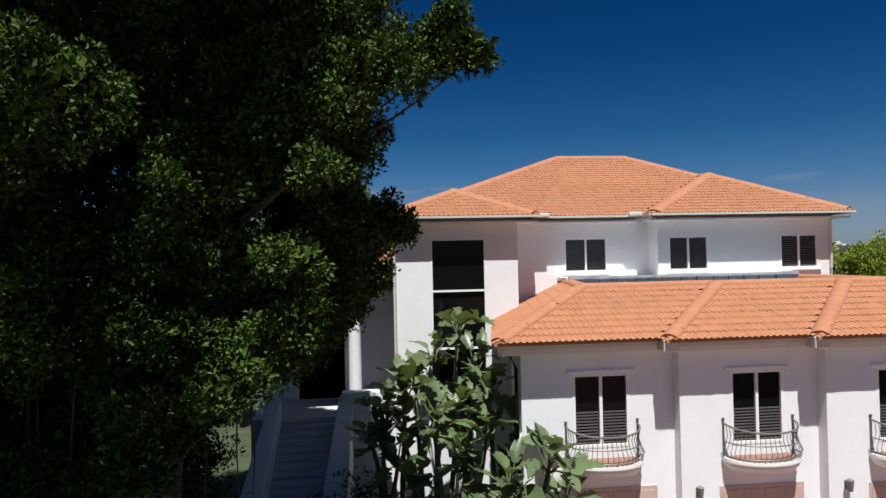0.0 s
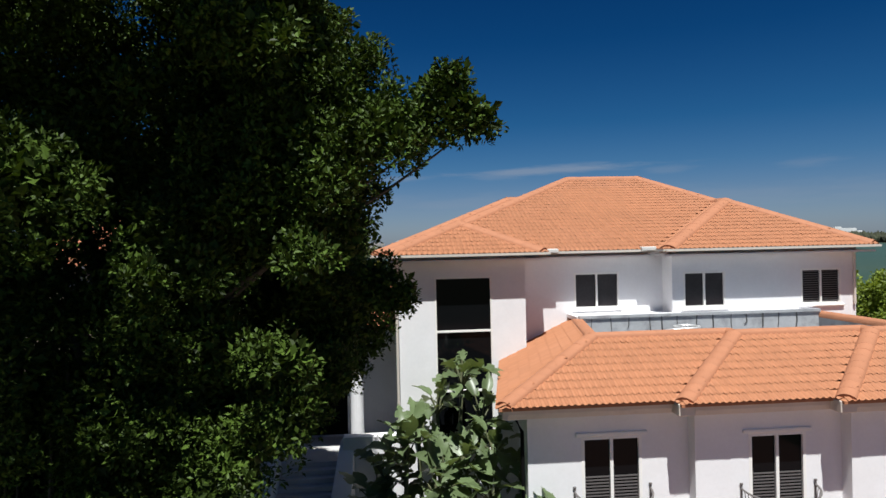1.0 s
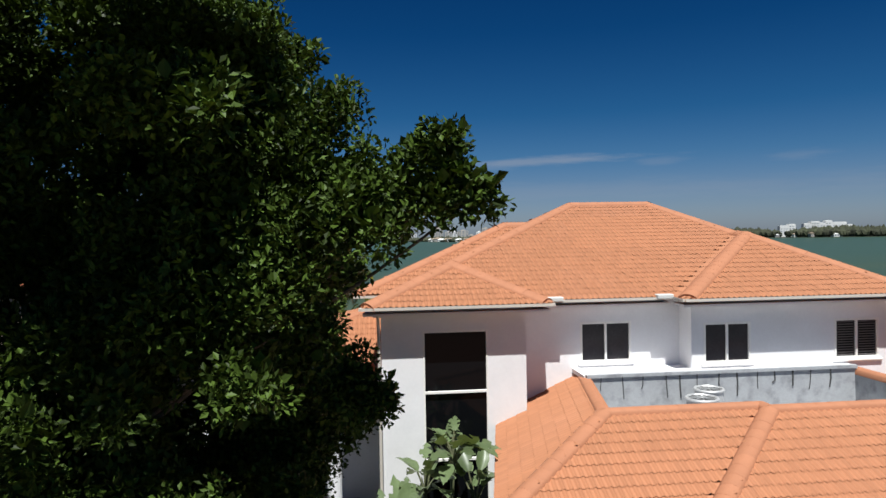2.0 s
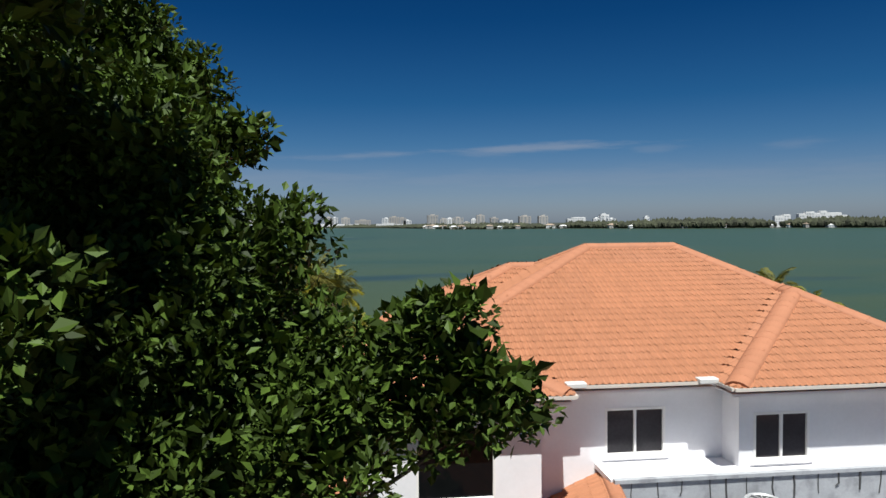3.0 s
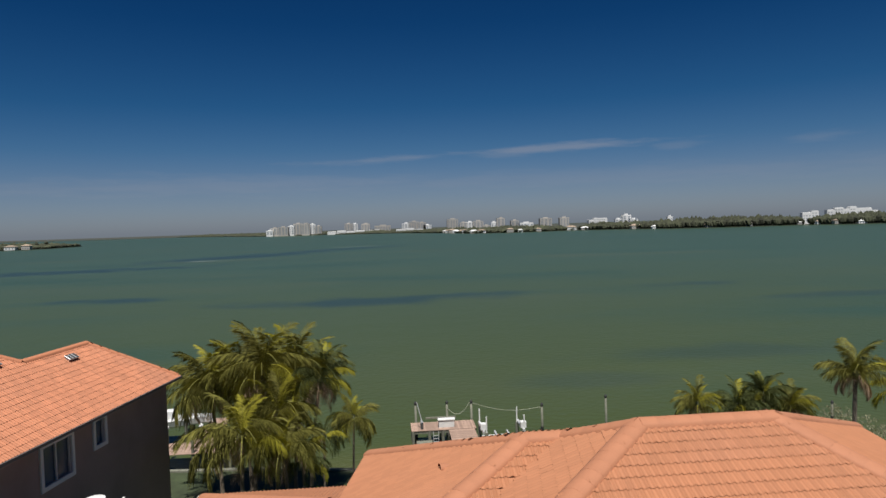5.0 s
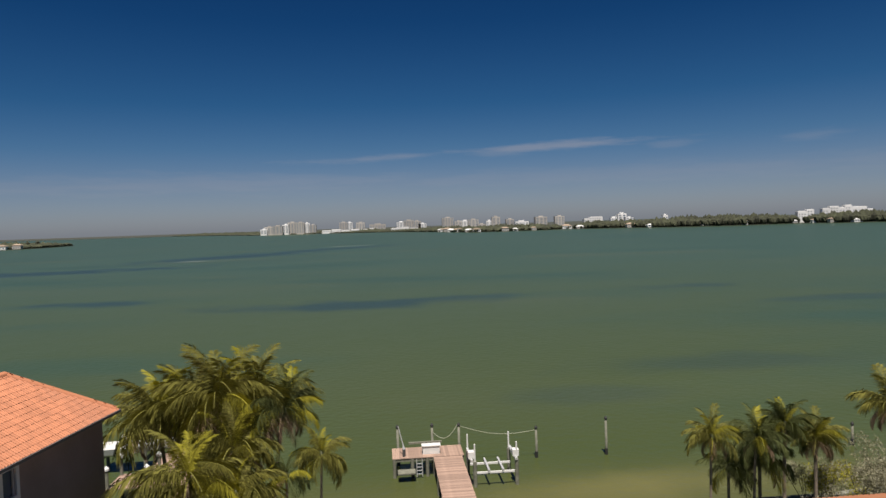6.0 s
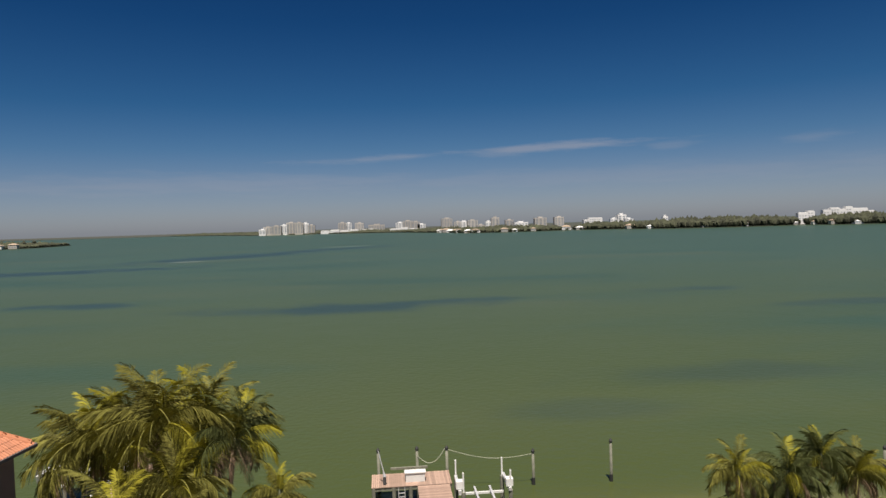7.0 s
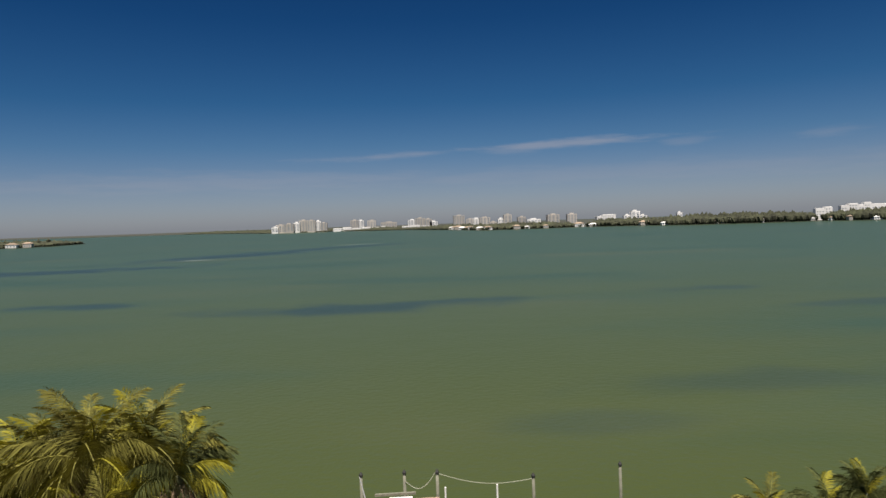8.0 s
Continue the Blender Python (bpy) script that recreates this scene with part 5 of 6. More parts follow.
palm(-11.4, 64.4, 8.0, 3.6, GOLD, (-0.6, 0), 40, 10, seed=5)
palm(-8.0, 58.5, 6.2, 4.0, GOLD, (0.2, 0), 26, 4, seed=6, young=4)
palm(-5.6, 58.4, 5.4, 3.0, GOLD, (-0.3, 0), 26, 6, seed=7, young=3)
palm(-6.2, 61.0, 6.8, 3.3, "coconut palm with many dry brown fronds", (0.3, 0), 36, 11, seed=8)
palm(-1.4, 62.3, 5.9, 2.2, "slender young palm with a bright new frond", (0.2, 0), 22, 0, mat=M_FROND, trunk_r=0.08, young=4, seed=9)
palm(-3.3, 61.0, 5.2, 1.9, "slender dark-green young palm", (0.1, 0), 13, 1, mat=M_FROND_DK, trunk_r=0.09, young=0, seed=10)
palm(-4.6, 60.0, 4.0, 2.0, "dark-green young palm among taller ones", (0, 0), 12, 1, mat=M_FROND_DK, trunk_r=0.09, young=0, seed=22)
palm(21.8, 60.6, 6.1, 1.9, "slender palm with a thin pale trunk", (0.1, 0), 24, 4, mat=M_FROND, trunk_r=0.08, seed=11, group="palms on the far side of the garden")
palm(25.4, 62.0, 5.4, 2.1, "dark-green feathery palm near the shore", (0.2, 0), 28, 2, mat=M_FROND_DK, trunk_r=0.09, seed=12, group="palms on the far side of the garden")
palm(27.6, 62.5, 5.9, 2.0, "bushy green palm with drooping fronds", (0.1, 0), 44, 6, mat=M_FROND_DK, trunk_r=0.12, seed=13, group="palms on the far side of the garden")
palm(29.3, 62.0, 5.1, 2.0, "bushy palm with dry lower fronds", (0, 0), 44, 15, mat=M_FROND, trunk_r=0.12, seed=14, group="palms on the far side of the garden")
palm(26.4, 63.4, 3.5, 2.5, "low palm with a bright yellow new frond", (0, 0), 20, 3, mat=M_FROND_DK, trunk_r=0.12, young=3, seed=15, group="palms on the far side of the garden")
palm(24.4, 63.6, 3.0, 2.2, "low dark palm near the shore", (0, 0), 20, 2, mat=M_FROND_DK, trunk_r=0.1, seed=16, group="palms on the far side of the garden")
palm(29.5, 55.5, 8.9, 2.4, "tall palm with pale dry fronds hanging down", (0.4, 0.3), 32, 12, mat=M_FROND, trunk_r=0.14, seed=17, group="palms on the far side of the garden")
palm(33.0, 56.0, 7.6, 2.2, "palm with bright yellow-green fronds", (0.3, 0), 14, 1, mat=M_FROND_YOUNG, trunk_r=0.1, seed=18, group="palms on the far side of the garden")


def shrub(x, y, z, r, label, mat, seed, size=0.14, density=40):
    t = thing("shrub", (x, y, 0), label, "shrub")
    rnd = random.Random(seed)
    for k in range(5):
        bm = bmesh.new()
        tube(bm, [(x, y, 0), (x + rnd.uniform(-r, r) * 0.6, y + rnd.uniform(-r, r) * 0.6, z)], [0.03, 0.012], 5)
        part("stem", bm, M_BARK, t)
    blobs = [(x + rnd.uniform(-r, r), y + rnd.uniform(-r, r), z * rnd.uniform(0.5, 1.0), r * rnd.uniform(0.35, 0.6)) for _ in range(7)]
    leaf_cloud("foliage", on_blobs(blobs, density, seed), 0.22, 16, size, mat, t, seed)


shrub(31.2, 63.8, 2.7, 1.5, "yellow-green shrub by the water", M_FROND_YOUNG, 1)
shrub(34.6, 63.8, 3.0, 2.2, "silvery dry shrub by the water", M_GREYLEAF, 2)
shrub(29.6, 63.4, 2.2, 1.7, "silvery dry shrub by the palms", M_GREYLEAF, 3)
shrub(32.6, 62.2, 2.6, 1.9, "silvery dry shrub by the palms", M_GREYLEAF, 4)
shrub(-3.0, 57.0, 2.6, 1.8, "dark leafy shrub under the palms", M_LEAF, 5)
shrub(-6.0, 56.0, 2.8, 2.0, "dark leafy shrub under the palms", M_LEAF, 6)
shrub(-1.0, 58.5, 2.6, 1.6, "dark leafy shrub under the palms", M_LEAF, 7)
shrub(-6.3, 20.2, 1.0, 0.9, "low dark shrub at the foot of the steps", M_LEAF, 8)
shrub(-3.2, 19.4, 1.3, 0.9, "low dark shrub at the foot of the steps", M_LEAF, 9)
shrub(-1.6, 19.0, 1.8, 1.2, "dark shrub beside the steps", M_LEAF, 10)


# ---------------- bird-of-paradise plant ----------------
def paddle_mesh(seed):
    rng = np.random.default_rng(seed)
    v, f = [], []
    n = 10
    curl, sag = rng.uniform(0.1, 0.35), rng.uniform(0.15, 0.6)
    for i in range(n + 1):
        t = i / n
        w = 0.24 * math.sin(math.pi * min(1, 0.06 + 0.94 * t) ** 0.8) + 0.004
        z = -sag * t * t * 0.6
        for j in (-1, -0.5, 0, 0.5, 1):
            rip = rng.uniform(-0.02, 0.02) if abs(j) == 1 else 0
            v.append((t + rip, w * j * (1 - curl * 0.2), z + curl * w * abs(j) + rip))
    for i in range(n):
        for j in range(4):
            k = i * 5 + j
            if rng.random() < (0.16 if j in (0, 3) else 0.04):
                continue
            f.append((k, k + 1, k + 6, k + 5))
    return mesh_np("leaf", v, f, M_PADDLE, True)


PADDLES = [paddle_mesh(k) for k in range(5)]


def strelitzia(x, y, heads, label, seed):
    t = thing("bird_of_paradise_plant", (x, y, 0), label, "plant", "bird-of-paradise clump")
    rnd = random.Random(seed)
    for hx, hy, hz in heads:
        bm = bmesh.new()
        limb(bm, (x + (hx - x) * 0.5 + rnd.uniform(-0.2, 0.2), y + (hy - y) * 0.5, 0), (hx, hy, hz - 1.0), 0.10, 0.06, rnd.randint(0, 999), 0.12)
        part("stem", bm, M_STEM, t, smooth=True)
        for k in range(16):
            side = -1 if k % 2 else 1
            turn = rnd.uniform(-35, 35) + (90 if side > 0 else -90) + rnd.uniform(-20, 20)
            tilt = radians(rnd.uniform(15, 70))
            st = rnd.uniform(0.5, 1.0)
            a = radians(turn)
            base = Vector((hx, hy, hz - 1.0))
            tip = base + Vector((math.cos(a) * math.cos(tilt), math.sin(a) * math.cos(tilt), math.sin(tilt))) * st
            bm = bmesh.new()
            tube(bm, [base, (base + tip) / 2 + Vector((0, 0, 0.05)), tip], [0.035, 0.025, 0.018], 5)
            part("stalk", bm, M_STEM, t)
            m = Matrix.Translation(tip) @ pose(0, 0, 0, 0, 0, turn) @ pose(0, 0, 0, rnd.uniform(-35, 35), -math.degrees(tilt) * 0.8 + rnd.uniform(-10, 35), 0) @ Matrix.Scale(rnd.uniform(0.75, 1.25), 4)
            shared("leaf", rnd.choice(PADDLES), m, t)


BOP = "tall bird-of-paradise plant with torn paddle leaves against the white wall"
strelitzia(0.4, 22.6, [(0.9, 22.4, 6.9), (0.1, 22.6, 6.0), (1.5, 22.3, 5.7)], BOP, 1)
strelitzia(1.4, 20.6, [(1.6, 20.4, 5.2), (2.4, 20.0, 4.3), (0.8, 20.8, 4.6)], BOP, 2)
strelitzia(2.2, 17.6, [(2.6, 17.2, 3.9), (1.6, 17.4, 3.4), (3.0, 16.9, 2.9)], BOP, 3)
strelitzia(-0.4, 21.2, [(-0.6, 21.2, 5.4), (0.2, 20.8, 4.2), (-1.0, 21.6, 4.0)], BOP, 4)
strelitzia(0.2, 19.6, [(-0.2, 19.6, 4.4), (0.6, 19.2, 3.6), (1.3, 19.4, 4.2), (-0.8, 19.2, 3.0)], BOP, 6)
strelitzia(-1.5, 20.8, [(-1.6, 20.7, 4.5), (-1.0, 20.4, 5.2), (-2.0, 21.0, 3.7), (-1.3, 20.0, 3.4)], BOP, 7)
strelitzia(1.2, 18.4, [(0.8, 18.0, 3.2), (1.8, 17.6, 2.6)], BOP, 5)


# ---------------- dock, lift, piles ----------------
def plank_row(parent, x0, x1, y0, y1, z, along_x, w=0.145, gap=0.012, t=0.045):
    if along_x:
        me = part("plank", boxes((0, x1 - x0, 0, w - gap, 0, t)), M_DECK, parent)
        n = int((y1 - y0) / w)
        me.matrix_basis = Matrix.Translation((x0, y0, z))
        for k in range(1, n):
            shared("plank", me.data, Matrix.Translation((x0 + random.uniform(-0.015, 0.015), y0 + k * w, z + random.uniform(-0.004, 0.004))), parent)
    else:
        me = part("plank", boxes((0, w - gap, 0, y1 - y0, 0, t)), M_DECK, parent)
        n = int((x1 - x0) / w)
        me.matrix_basis = Matrix.Translation((x0, y0, z))
        for k in range(1, n):
            shared("plank", me.data, Matrix.Translation((x0 + k * w, y0 + random.uniform(-0.015, 0.015), z + random.uniform(-0.004, 0.004))), parent)


dock = thing("dock", (6, 74, -1), "weathered wooden boat dock on grey posts", "dock")
plank_row(dock, 2.8, 8.6, 76.0, 78.6, 0.55, False)
plank_row(dock, 6.1, 8.4, 65.0, 76.0, 0.55, True)
part("beam", boxes((2.8, 8.6, 76.05, 76.2, 0.3, 0.545)), M_PILE, dock)
part("beam", boxes((2.8, 8.6, 78.4, 78.55, 0.3, 0.545)), M_PILE, dock)
part("beam", boxes((6.15, 6.3, 65.0, 76.0, 0.3, 0.545)), M_PILE, dock)
part("beam", boxes((8.2, 8.35, 65.0, 76.0, 0.3, 0.545)), M_PILE, dock)
part("rear_beam", boxes((4.2, 7.0, 78.62, 78.8, 0.85, 1.0)), M_PILE, dock)
for x, y in ((2.95, 76.1), (4.4, 76.1), (5.6, 76.1), (6.2, 76.1), (8.4, 76.1), (2.95, 78.4), (5.6, 78.4), (8.4, 78.4), (6.2, 72), (8.3, 72), (6.2, 68), (8.3, 68)):
    bm = bmesh.new()
    tube(bm, [(x, y, -2.4), (x, y, 0.5)], 0.14, 10)
    part("post", bm, M_PILE, dock)
part("low_platform", boxes((3.2, 4.6, 74.9, 75.9, -0.35, -0.25)), M_PILE, dock)
for k in range(4):
    part("ladder_rung", boxes((4.75, 5.15, 75.8, 75.86, -0.7 + k * 0.28, -0.65 + k * 0.28)), M_METAL, dock)
part("ladder_rail", boxes((4.7, 4.75, 75.8, 75.86, -0.9, 0.55)), M_METAL, dock)
part("ladder_rail", boxes((5.15, 5.2, 75.8, 75.86, -0.9, 0.55)), M_METAL, dock)

table = thing("cleaning_table", (5.9, 77.0, 0.6), "white fish-cleaning table on the dock", "table")
part("top", boxes((5.2, 6.75, 76.6, 77.2, 1.22, 1.34), bevel=0.02), M_WHITE, table)
part("front", boxes((5.28, 6.67, 76.66, 76.7, 0.6, 1.22)), M_WHITE, table)
for x in (5.25, 6.6):
    part("leg", boxes((x, x + 0.1, 77.05, 77.15, 0.6, 1.22)), M_WHITE, table)


def piling(x, y, top, label="grey mooring pile with a black cap in the water"):
    t = thing("mooring_pile", (x, y, -1), label, "piling", "mooring piles")
    bm = bmesh.new()
    tube(bm, [(x, y, -2.4), (x + 0.02, y, -0.4), (x, y, top - 0.12)], [0.125, 0.115, 0.1], 10)
    part("post", bm, M_PILE, t, smooth=True)
    bm = bmesh.new()
    tube(bm, [(x, y, top - 0.18), (x, y, top - 0.06), (x, y, top + 0.12)], [0.135, 0.135, 0.02], 10)
    part("cap", bm, M_PILECAP, t)
    bm = bmesh.new()
    tube(bm, [(x, y, -1.2), (x, y, -0.45)], 0.14, 10)
    part("tide_stain", bm, M_PILECAP, t, "dark tide band")


for x, y, z in ((3.3, 78.9, 2.75), (6.25, 79.3, 2.6), (8.5, 78.9, 2.65), (15.15, 78.8, 2.05), (21.2, 78.5, 2.6), (42.6, 77.0, 1.3)):
    piling(x, y, z - 0.35)
bm = bmesh.new()
pts = [(8.55 + 6.5 * k / 14, 78.9 - 0.1 * k / 14, 2.1 - 0.7 * k / 14 - 0.5 * math.sin(math.pi * k / 14)) for k in range(15)]
tube(bm, pts, 0.025, 6)
tagged(part("mooring_rope", bm, M_ROPE, None), "pale rope slung between two mooring piles", "rope")
bm = bmesh.new()
pts = [(6.3 + 2.2 * k / 10, 79.2 - 0.3 * k / 10, 1.6 + 0.8 * (k / 10) ** 2 - 0.7 * math.sin(math.pi * k / 10)) for k in range(11)]
tube(bm, pts, 0.03, 6)
tagged(part("mooring_rope", bm, M_ROPE, None), "slack pale rope hung on a dock pile", "rope")
hoist = thing("davit", (3.6, 76.6, 0.6), "white dock davit with a leaning arm", "davit")
bm = bmesh.new()
tube(bm, [(3.75, 76.5, 0.6), (3.75, 76.5, 1.2)], 0.13, 8)
part("base", bm, M_DARKMETAL, hoist)
bm = bmesh.new()
tube(bm, [(3.75, 76.5, 1.2), (3.7, 76.5, 1.5), (3.35, 76.7, 3.0)], [0.14, 0.05, 0.035], 8)
part("arm", bm, M_METAL, hoist)

lift = thing("boat_lift", (10.4, 74, -1), "white metal boat lift with an empty cradle", "boat lift")
for x, y in ((8.85, 75.8), (9.1, 73.2), (12.2, 75.8), (12.35, 73.2)):
    bm = bmesh.new()
    tube(bm, [(x, y, -2.4), (x, y, 1.0)], 0.15, 8)
    part("piling", bm, M_PILE, lift)
    part("guide_post", boxes((x - 0.055, x + 0.055, y - 0.055, y + 0.055, 0.6, 2.35), bevel=0.01), M_WHITE, lift)
for x in (8.85, 12.3):
    part("top_beam", boxes((x - 0.1, x + 0.1, 73.0, 76.0, 0.98, 1.18)), M_METAL, lift)
    part("motor_box", boxes((x - 0.25, x + 0.25, 73.2, 73.7, 1.18, 1.75), bevel=0.03), M_WHITE, lift)
for y in (73.3, 75.3):
    part("cradle_beam", boxes((8.95, 12.2, y, y + 0.13, -0.05, 0.1)), M_WHITE, lift)
for x in (10.1, 11.2):
    part("bunk", boxes((x, x + 0.14, 73.0, 75.8, 0.1, 0.35)), M_METAL, lift)


def boat(x, y, z):
    t = thing("motor_boat", (x, y, z), "white motor boat on a lift beside the neighbour's dock", "boat")
    bm = bmesh.new()
    rows = []
    for k in range(9):
        u = k / 8
        w = 1.15 * (1 - max(0, (u - 0.45) / 0.55) ** 2.2) + 0.02
        rows.append([bm.verts.new((x - 3.2 + 6.6 * u, y + sy * w * q, z + h + 0.35 * u * u)) for sy, q, h in ((-1, 1, 1.0), (-1, 0.85, 0.45), (0, 0, 0.0 + 0.25 * u), (1, 0.85, 0.45), (1, 1, 1.0))])
    for a, b in zip(rows, rows[1:]):
        for i in range(4):
            bm.faces.new((a[i], b[i], b[i + 1], a[i + 1]))
        bm.faces.new((a[0], a[4], b[4], b[0]))
    bm.faces.new(rows[0])
    part("hull", bm, M_WHITE, t)
    part("console", boxes((x - 1.0, x - 0.1, y - 0.4, y + 0.4, z + 1.0, z + 1.9), bevel=0.08), M_WHITE, t)
    part("windscreen", boxes((x - 0.1, x - 0.05, y - 0.38, y + 0.38, z + 1.6, z + 2.2)), M_GLASS, t)
    part("engine", boxes((x - 3.7, x - 3.2, y - 0.25, y + 0.25, z + 0.5, z + 1.6), bevel=0.08), M_DARKMETAL, t)
    part("bow_cushion", boxes((x + 0.4, x + 1.8, y - 0.5, y + 0.5, z + 1.18, z + 1.3), bevel=0.04), M_METAL, t)


boat(-19.2, 82.0, 0.2)
cradle = thing("boat_cradle", (-19.8, 82, -1), "dark timber boat cradle on posts under the motor boat", "boat lift")
for x in (-22, -18):
    for y in (80.8, 83.2):
        bm = bmesh.new()
        tube(bm, [(x, y, -2.4), (x, y, 1.6)], 0.15, 8)
        part("post", bm, M_PILE, cradle)
    part("beam", boxes((x - 0.1, x + 0.1, 80.8, 83.2, 0.05, 0.3)), M_PILE, cradle)
ndock = thing("neighbour_dock", (-15, 76, -1), "pinkish timber dock with white-capped posts", "dock")
plank_row(ndock, -18.4, -12.2, 73.4, 76.6, 0.5, True)
plank_row(ndock, -16.4, -14.6, 76.6, 84, 0.5, True)
for x in (-18.3, -15.4, -12.4):
    for y in (73.6, 76.4):
        bm = bmesh.new()
        tube(bm, [(x, y, -2.4), (x, y, 1.9)], 0.13, 8)
        p = part("post", bm, M_PILE, ndock)
        bm = bmesh.new()
        tube(bm, [(x, y, 1.9), (x, y, 2.05), (x, y, 2.25)], [0.2, 0.2, 0.02], 8)
        part("cap", bm, M_WHITE, p)


# ---------------- the far shore ----------------
def land(name, pts, label):
    return setting(name, prism(pts, -2.0, -0.3), M_LAND, label, "shore")


COAST = [(-790, 2664), (-560, 2400), (-360, 2010), (-180, 1950), (40, 1750), (120, 1500), (165, 1287), (236, 1266), (355, 1290), (436, 1227), (481, 1135), (574, 1085), (690, 1085), (714, 1010), (768, 998), (1500, 900)]
land("far_shore", COAST + [(4000, 1200), (3400, 3200), (0, 4500), (-2400, 4100), (-2600, 3000)], "low wooded far shore across the bay")
land("left_island", [(-2200, 900), (-567, 1103), (-541, 1150), (-546, 1290), (-640, 1460), (-2200, 1500)], "low built-up island shore across the bay")
rng = np.random.default_rng(21)
ico = bmesh.new()
bmesh.ops.create_icosphere(ico, subdivisions=1, radius=1.0)
IV = np.array([v.co[:] for v in ico.verts])
IF = np.array([[v.index for v in f.verts] for f in ico.faces])
ico.free()
V, n = [], 0
lines = [(COAST, 1.0), ([(-1500, 960), (-567, 1106), (-543, 1155), (-548, 1290)], 0.62)]
for line, tall in lines:
    for (x0, y0), (x1, y1) in zip(line, line[1:]):
        seg = math.hypot(x1 - x0, y1 - y0)
        nx, ny = -(y1 - y0) / seg, (x1 - x0) / seg
        if tall < 1:
            nx, ny = (0, 1) if abs(x1 - x0) > 30 else (-1, 0)
        right = min(1.0, max(0.35, (x0 + 500) / 900)) if tall == 1 else 1.0
        for k in range(int(seg / 0.42)):
            u, back_off = rng.random(), 2 + abs(rng.normal()) * 48
            x, y = x0 + (x1 - x0) * u + nx * back_off, y0 + (y1 - y0) * u + ny * back_off
            hgt = rng.uniform(4.2, 8.5) * tall * right + min(7, back_off * 0.06) + (5.0 * min(1, max(0, (x - 330) / 250)) if tall == 1 else 0)
            r = rng.uniform(2.8, 6.5)
            V.append(IV * rng.uniform(0.75, 1.25, (len(IV), 1)) * (r, r, hgt * 0.5) + (x, y, hgt * 0.5 - 0.5))
            n += 1
F = (np.arange(n)[:, None, None] * len(IV) + IF[None]).reshape(-1, 3)
tagged(new("far_trees", mesh_np("far_trees", np.concatenate(V), F, M_FARTREE)), "dense low trees along the far shore", "trees", "", "stuff")


def far_tower(x, y, w, top, k):
    t = thing("far_building", (x, y, 0), "pale high-rise building on the far shore" if top > 24 else "pale mid-rise building on the far shore", "building", "far skyline")
    d = w * 0.7
    wall = M_FARWHITE if k % 3 == 0 or x > 440 else M_FARWALL
    part("body", boxes((x - w / 2, x + w / 2, y - d / 2, y + d / 2, -1, top)), wall, t)
    part("roof_block", boxes((x - w * 0.18, x + w * 0.2, y - d * 0.2, y + d * 0.2, top, top + 2.5)), wall, t)
    floors = max(2, int(top / 3.4))
    bays = max(2, int(w / 7))
    for i in range(1, floors):
        for b in range(bays):
            u0 = x - w / 2 + w * (b + 0.2) / bays
            part("window", boxes((u0, u0 + w * 0.6 / bays, y - d / 2 - 0.12, y - d / 2, i * 3.4 + 0.6, i * 3.4 + 2.4)), M_FARDARK, t)


TOWERS_A = [(-325, 1947, 18, 18), (-312, 1959, 24, 24), (-288, 1953, 27, 26), (-270, 1976, 17, 29), (-252, 1988, 25, 35), (-228, 1971, 22, 34), (-211, 1983, 17, 32), (-194, 1975, 19, 26), (-114, 2071, 23, 31), (-96, 2082, 18, 30), (-64, 2084, 25, 29), (-13, 2105, 48, 22), (53, 1924, 23, 26), (75, 1923, 28, 30), (96, 1902, 22, 27), (111, 1902, 22, 20), (173, 1817, 28, 33), (199, 1794, 18, 23), (217, 1802, 24, 24), (236, 1779, 26, 26)]
TOWERS_B = [(253, 1747, 19, 14), (266, 1704, 14, 22), (281, 1692, 19, 31), (309, 1656, 19, 24), (332, 1631, 32, 18), (368, 1583, 27, 27), (399, 1534, 21, 27), (457, 1455, 26, 19), (477, 1395, 14, 20), (492, 1390, 18, 28), (502, 1375, 16, 19), (552, 1313, 10, 22), (492, 1400, 12, 25)]
for k, (x, y, w, top) in enumerate(TOWERS_A + TOWERS_B):
    dy = 0 if y > 1300 else 70
    f = (y + dy) / y
    far_tower(x * f, y * f, w, 19.5 + (top - 2.0 - 19.5) * f, k)



def far_complex(rows, y, d, label):
    """A broad white building on the far shore, of joined blocks with bands of windows."""
    x0, x1 = rows[0][0], rows[-1][1]
    t = thing("far_building", ((x0 + x1) / 2, y, 0), label, "building", "far skyline")
    for a, b, top in rows:
        body = part("body", boxes((a, b, y - d / 2, y + d / 2, -1, top)), M_FARWHITE, t)
        part("parapet", boxes((a + 1, b - 1, y - d / 2 + 1, y + d / 2 - 1, top, top + 0.9)), M_FARWHITE, body)
        for z in np.arange(4.5, top - 2.4, 4.2):
            for u in np.arange(a + 1.5, b - 2.5, 5.0):
                part("window", boxes((u, u + 2.6, y - d / 2 - 0.12, y - d / 2, z, z + 1.2)), M_FARDARK, body)


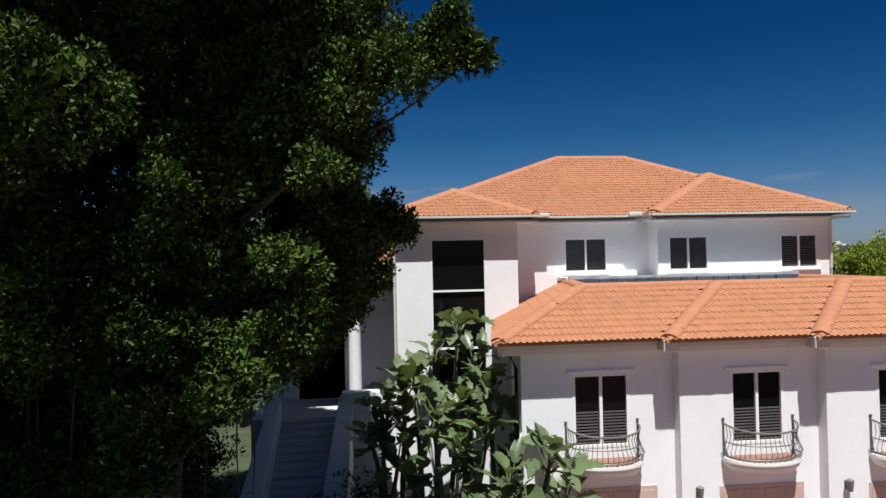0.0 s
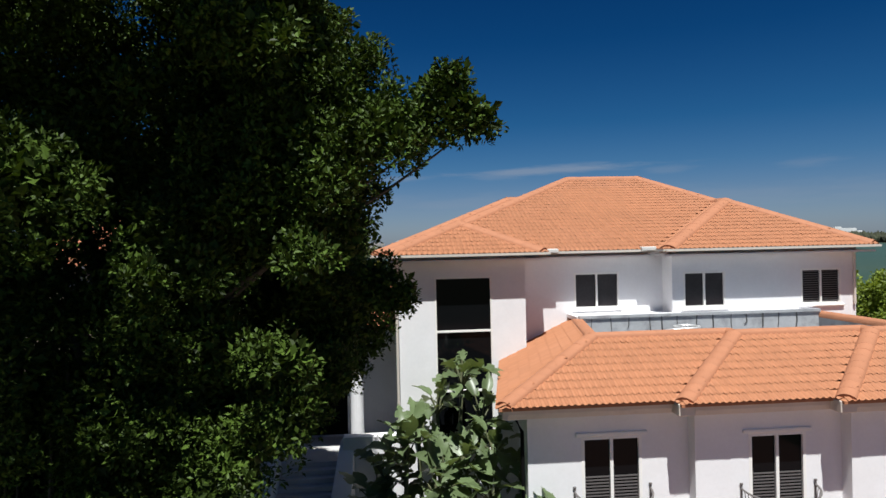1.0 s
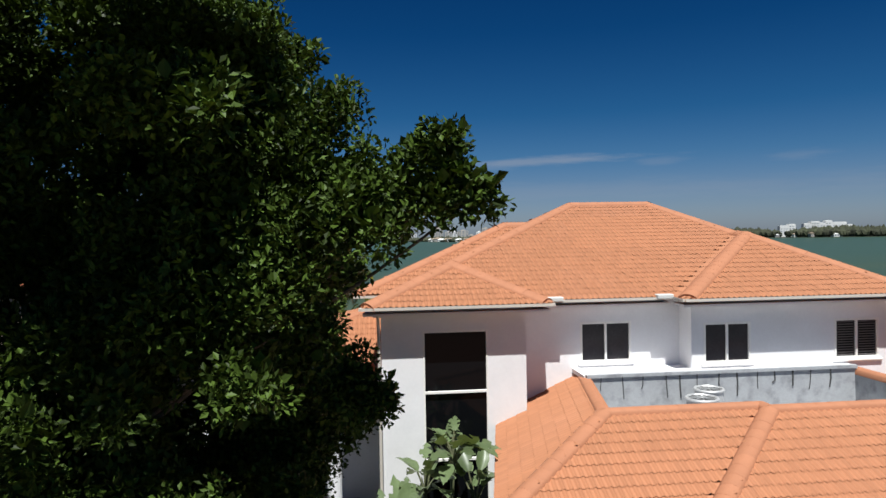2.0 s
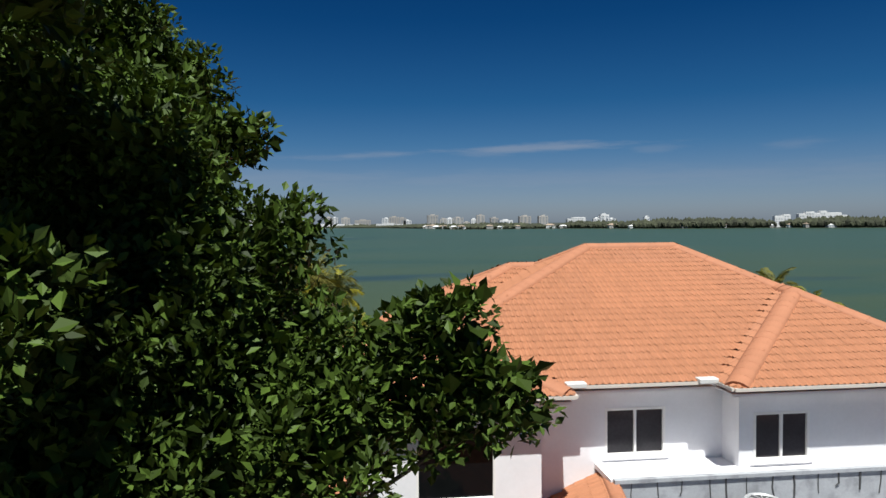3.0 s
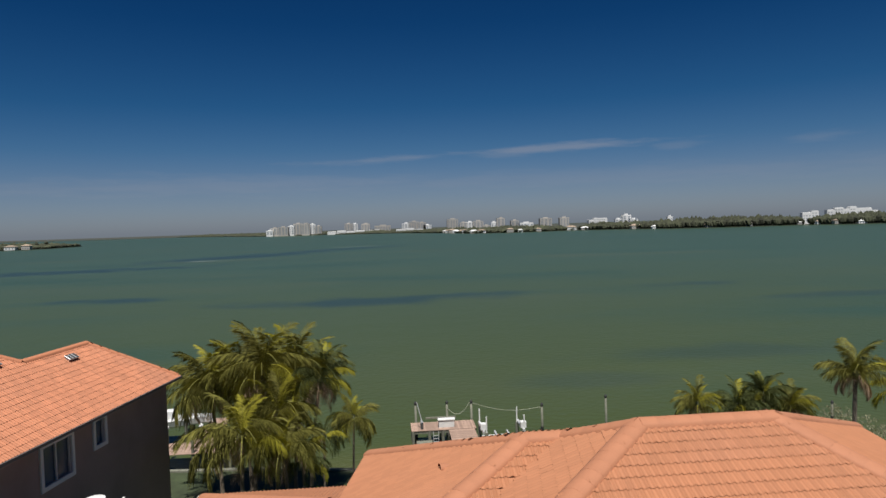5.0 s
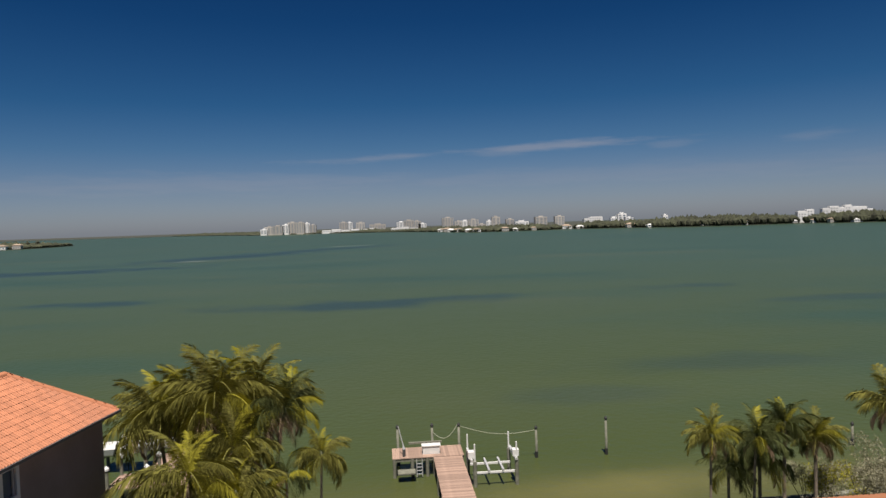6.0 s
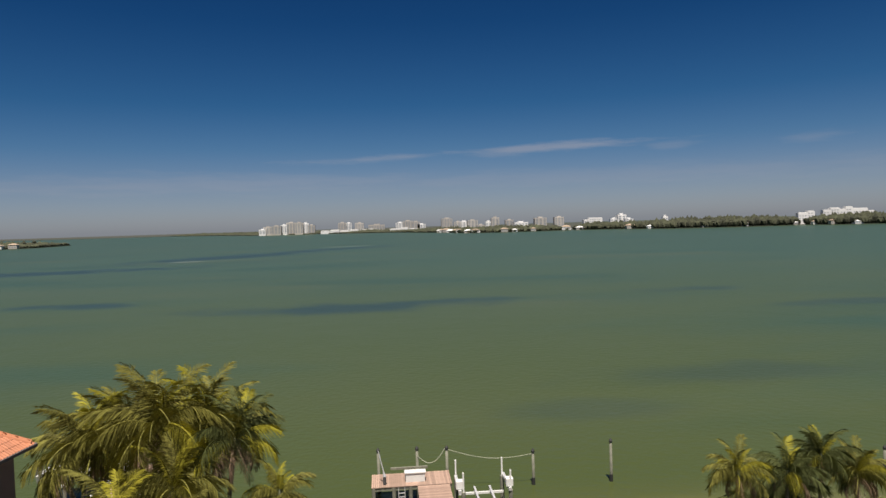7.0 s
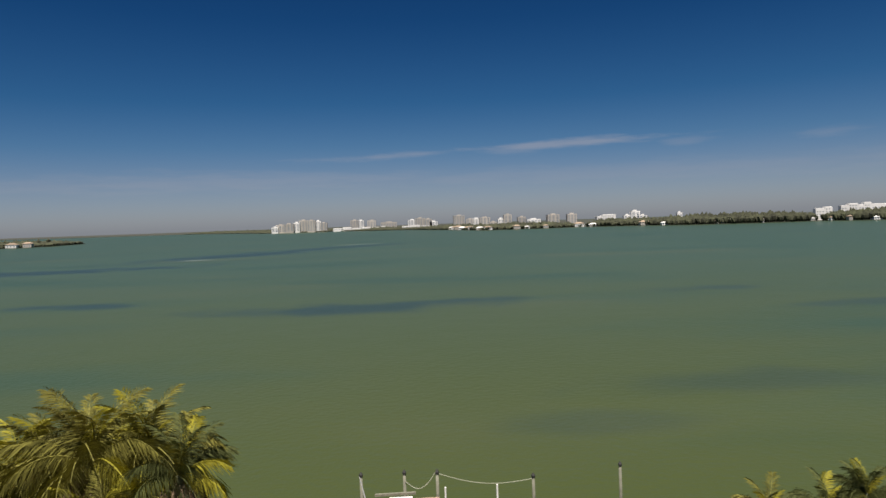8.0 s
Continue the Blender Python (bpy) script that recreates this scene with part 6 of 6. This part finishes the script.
WIDE = "broad white building above the trees of the far shore"
far_complex([(744, 757, 22), (757, 774, 25), (774, 784, 22.5), (784, 797, 26.5), (797, 824, 23.5), (824, 836, 19)], 1120, 8, WIDE)
far_complex([(700, 716, 18.5), (716, 729, 21)], 1120, 8, WIDE)
far_complex([(430, 441, 17), (441, 470, 20.5)], 1450, 16, WIDE)
for x0, x1, yy, tops in ((-164, -60, 1925, (7, 9, 6.5, 8)), (24, 98, 1830, (8, 10, 7)), (-60, 10, 2000, (7, 8.5, 6))):
    w = (x1 - x0) / len(tops)
    far_complex([(x0 + w * i, x0 + w * (i + 0.93), q) for i, q in enumerate(tops)], yy, 14, "low white waterfront block on the far shore")


def far_house(x, y, w, k):
    t = thing("far_house", (x, y, 0), "low pale waterfront house with a hipped roof", "house", "far waterfront houses")
    d, h = w * 0.6, 3.6 + (k % 3)
    part("wall", boxes((x - w / 2, x + w / 2, y - d / 2, y + d / 2, -0.5, h)), M_FARWHITE if k % 2 else M_FARWALL, t)
    bm = bmesh.new()
    a = [bm.verts.new(p) for p in ((x - w / 2 - 0.6, y - d / 2 - 0.6, h), (x + w / 2 + 0.6, y - d / 2 - 0.6, h), (x + w / 2 + 0.6, y + d / 2 + 0.6, h), (x - w / 2 - 0.6, y + d / 2 + 0.6, h))]
    b = [bm.verts.new((x - w * 0.2, y, h + w * 0.16)), bm.verts.new((x + w * 0.2, y, h + w * 0.16))]
    for f in ((a[0], a[1], b[1], b[0]), (a[1], a[2], b[1]), (a[2], a[3], b[0], b[1]), (a[3], a[0], b[0]), (a[3], a[2], a[1], a[0])):
        bm.faces.new(f)
    part("roof", bm, M_FARROOF if k % 3 else M_FARWHITE, t)
    for q in (-0.3, 0.0, 0.3):
        part("window", boxes((x + w * q - 0.9, x + w * q + 0.9, y - d / 2 - 0.1, y - d / 2, 0.9, 2.7)), M_FARDARK, t)


rnd = random.Random(77)
k = 0
for (x0, y0), (x1, y1) in list(zip(COAST[5:15], COAST[6:15])) + [((-700, 1080), (-567, 1103)), ((-567, 1103), (-541, 1150))]:
    n = max(1, int(math.hypot(x1 - x0, y1 - y0) / 27))
    for i in range(n):
        u = (i + rnd.uniform(0.2, 0.8)) / n
        if rnd.random() < 0.2:
            continue
        far_house(x0 + (x1 - x0) * u + 4, y0 + (y1 - y0) * u + rnd.uniform(-3, 9), rnd.uniform(8, 18), k)
        k += 1
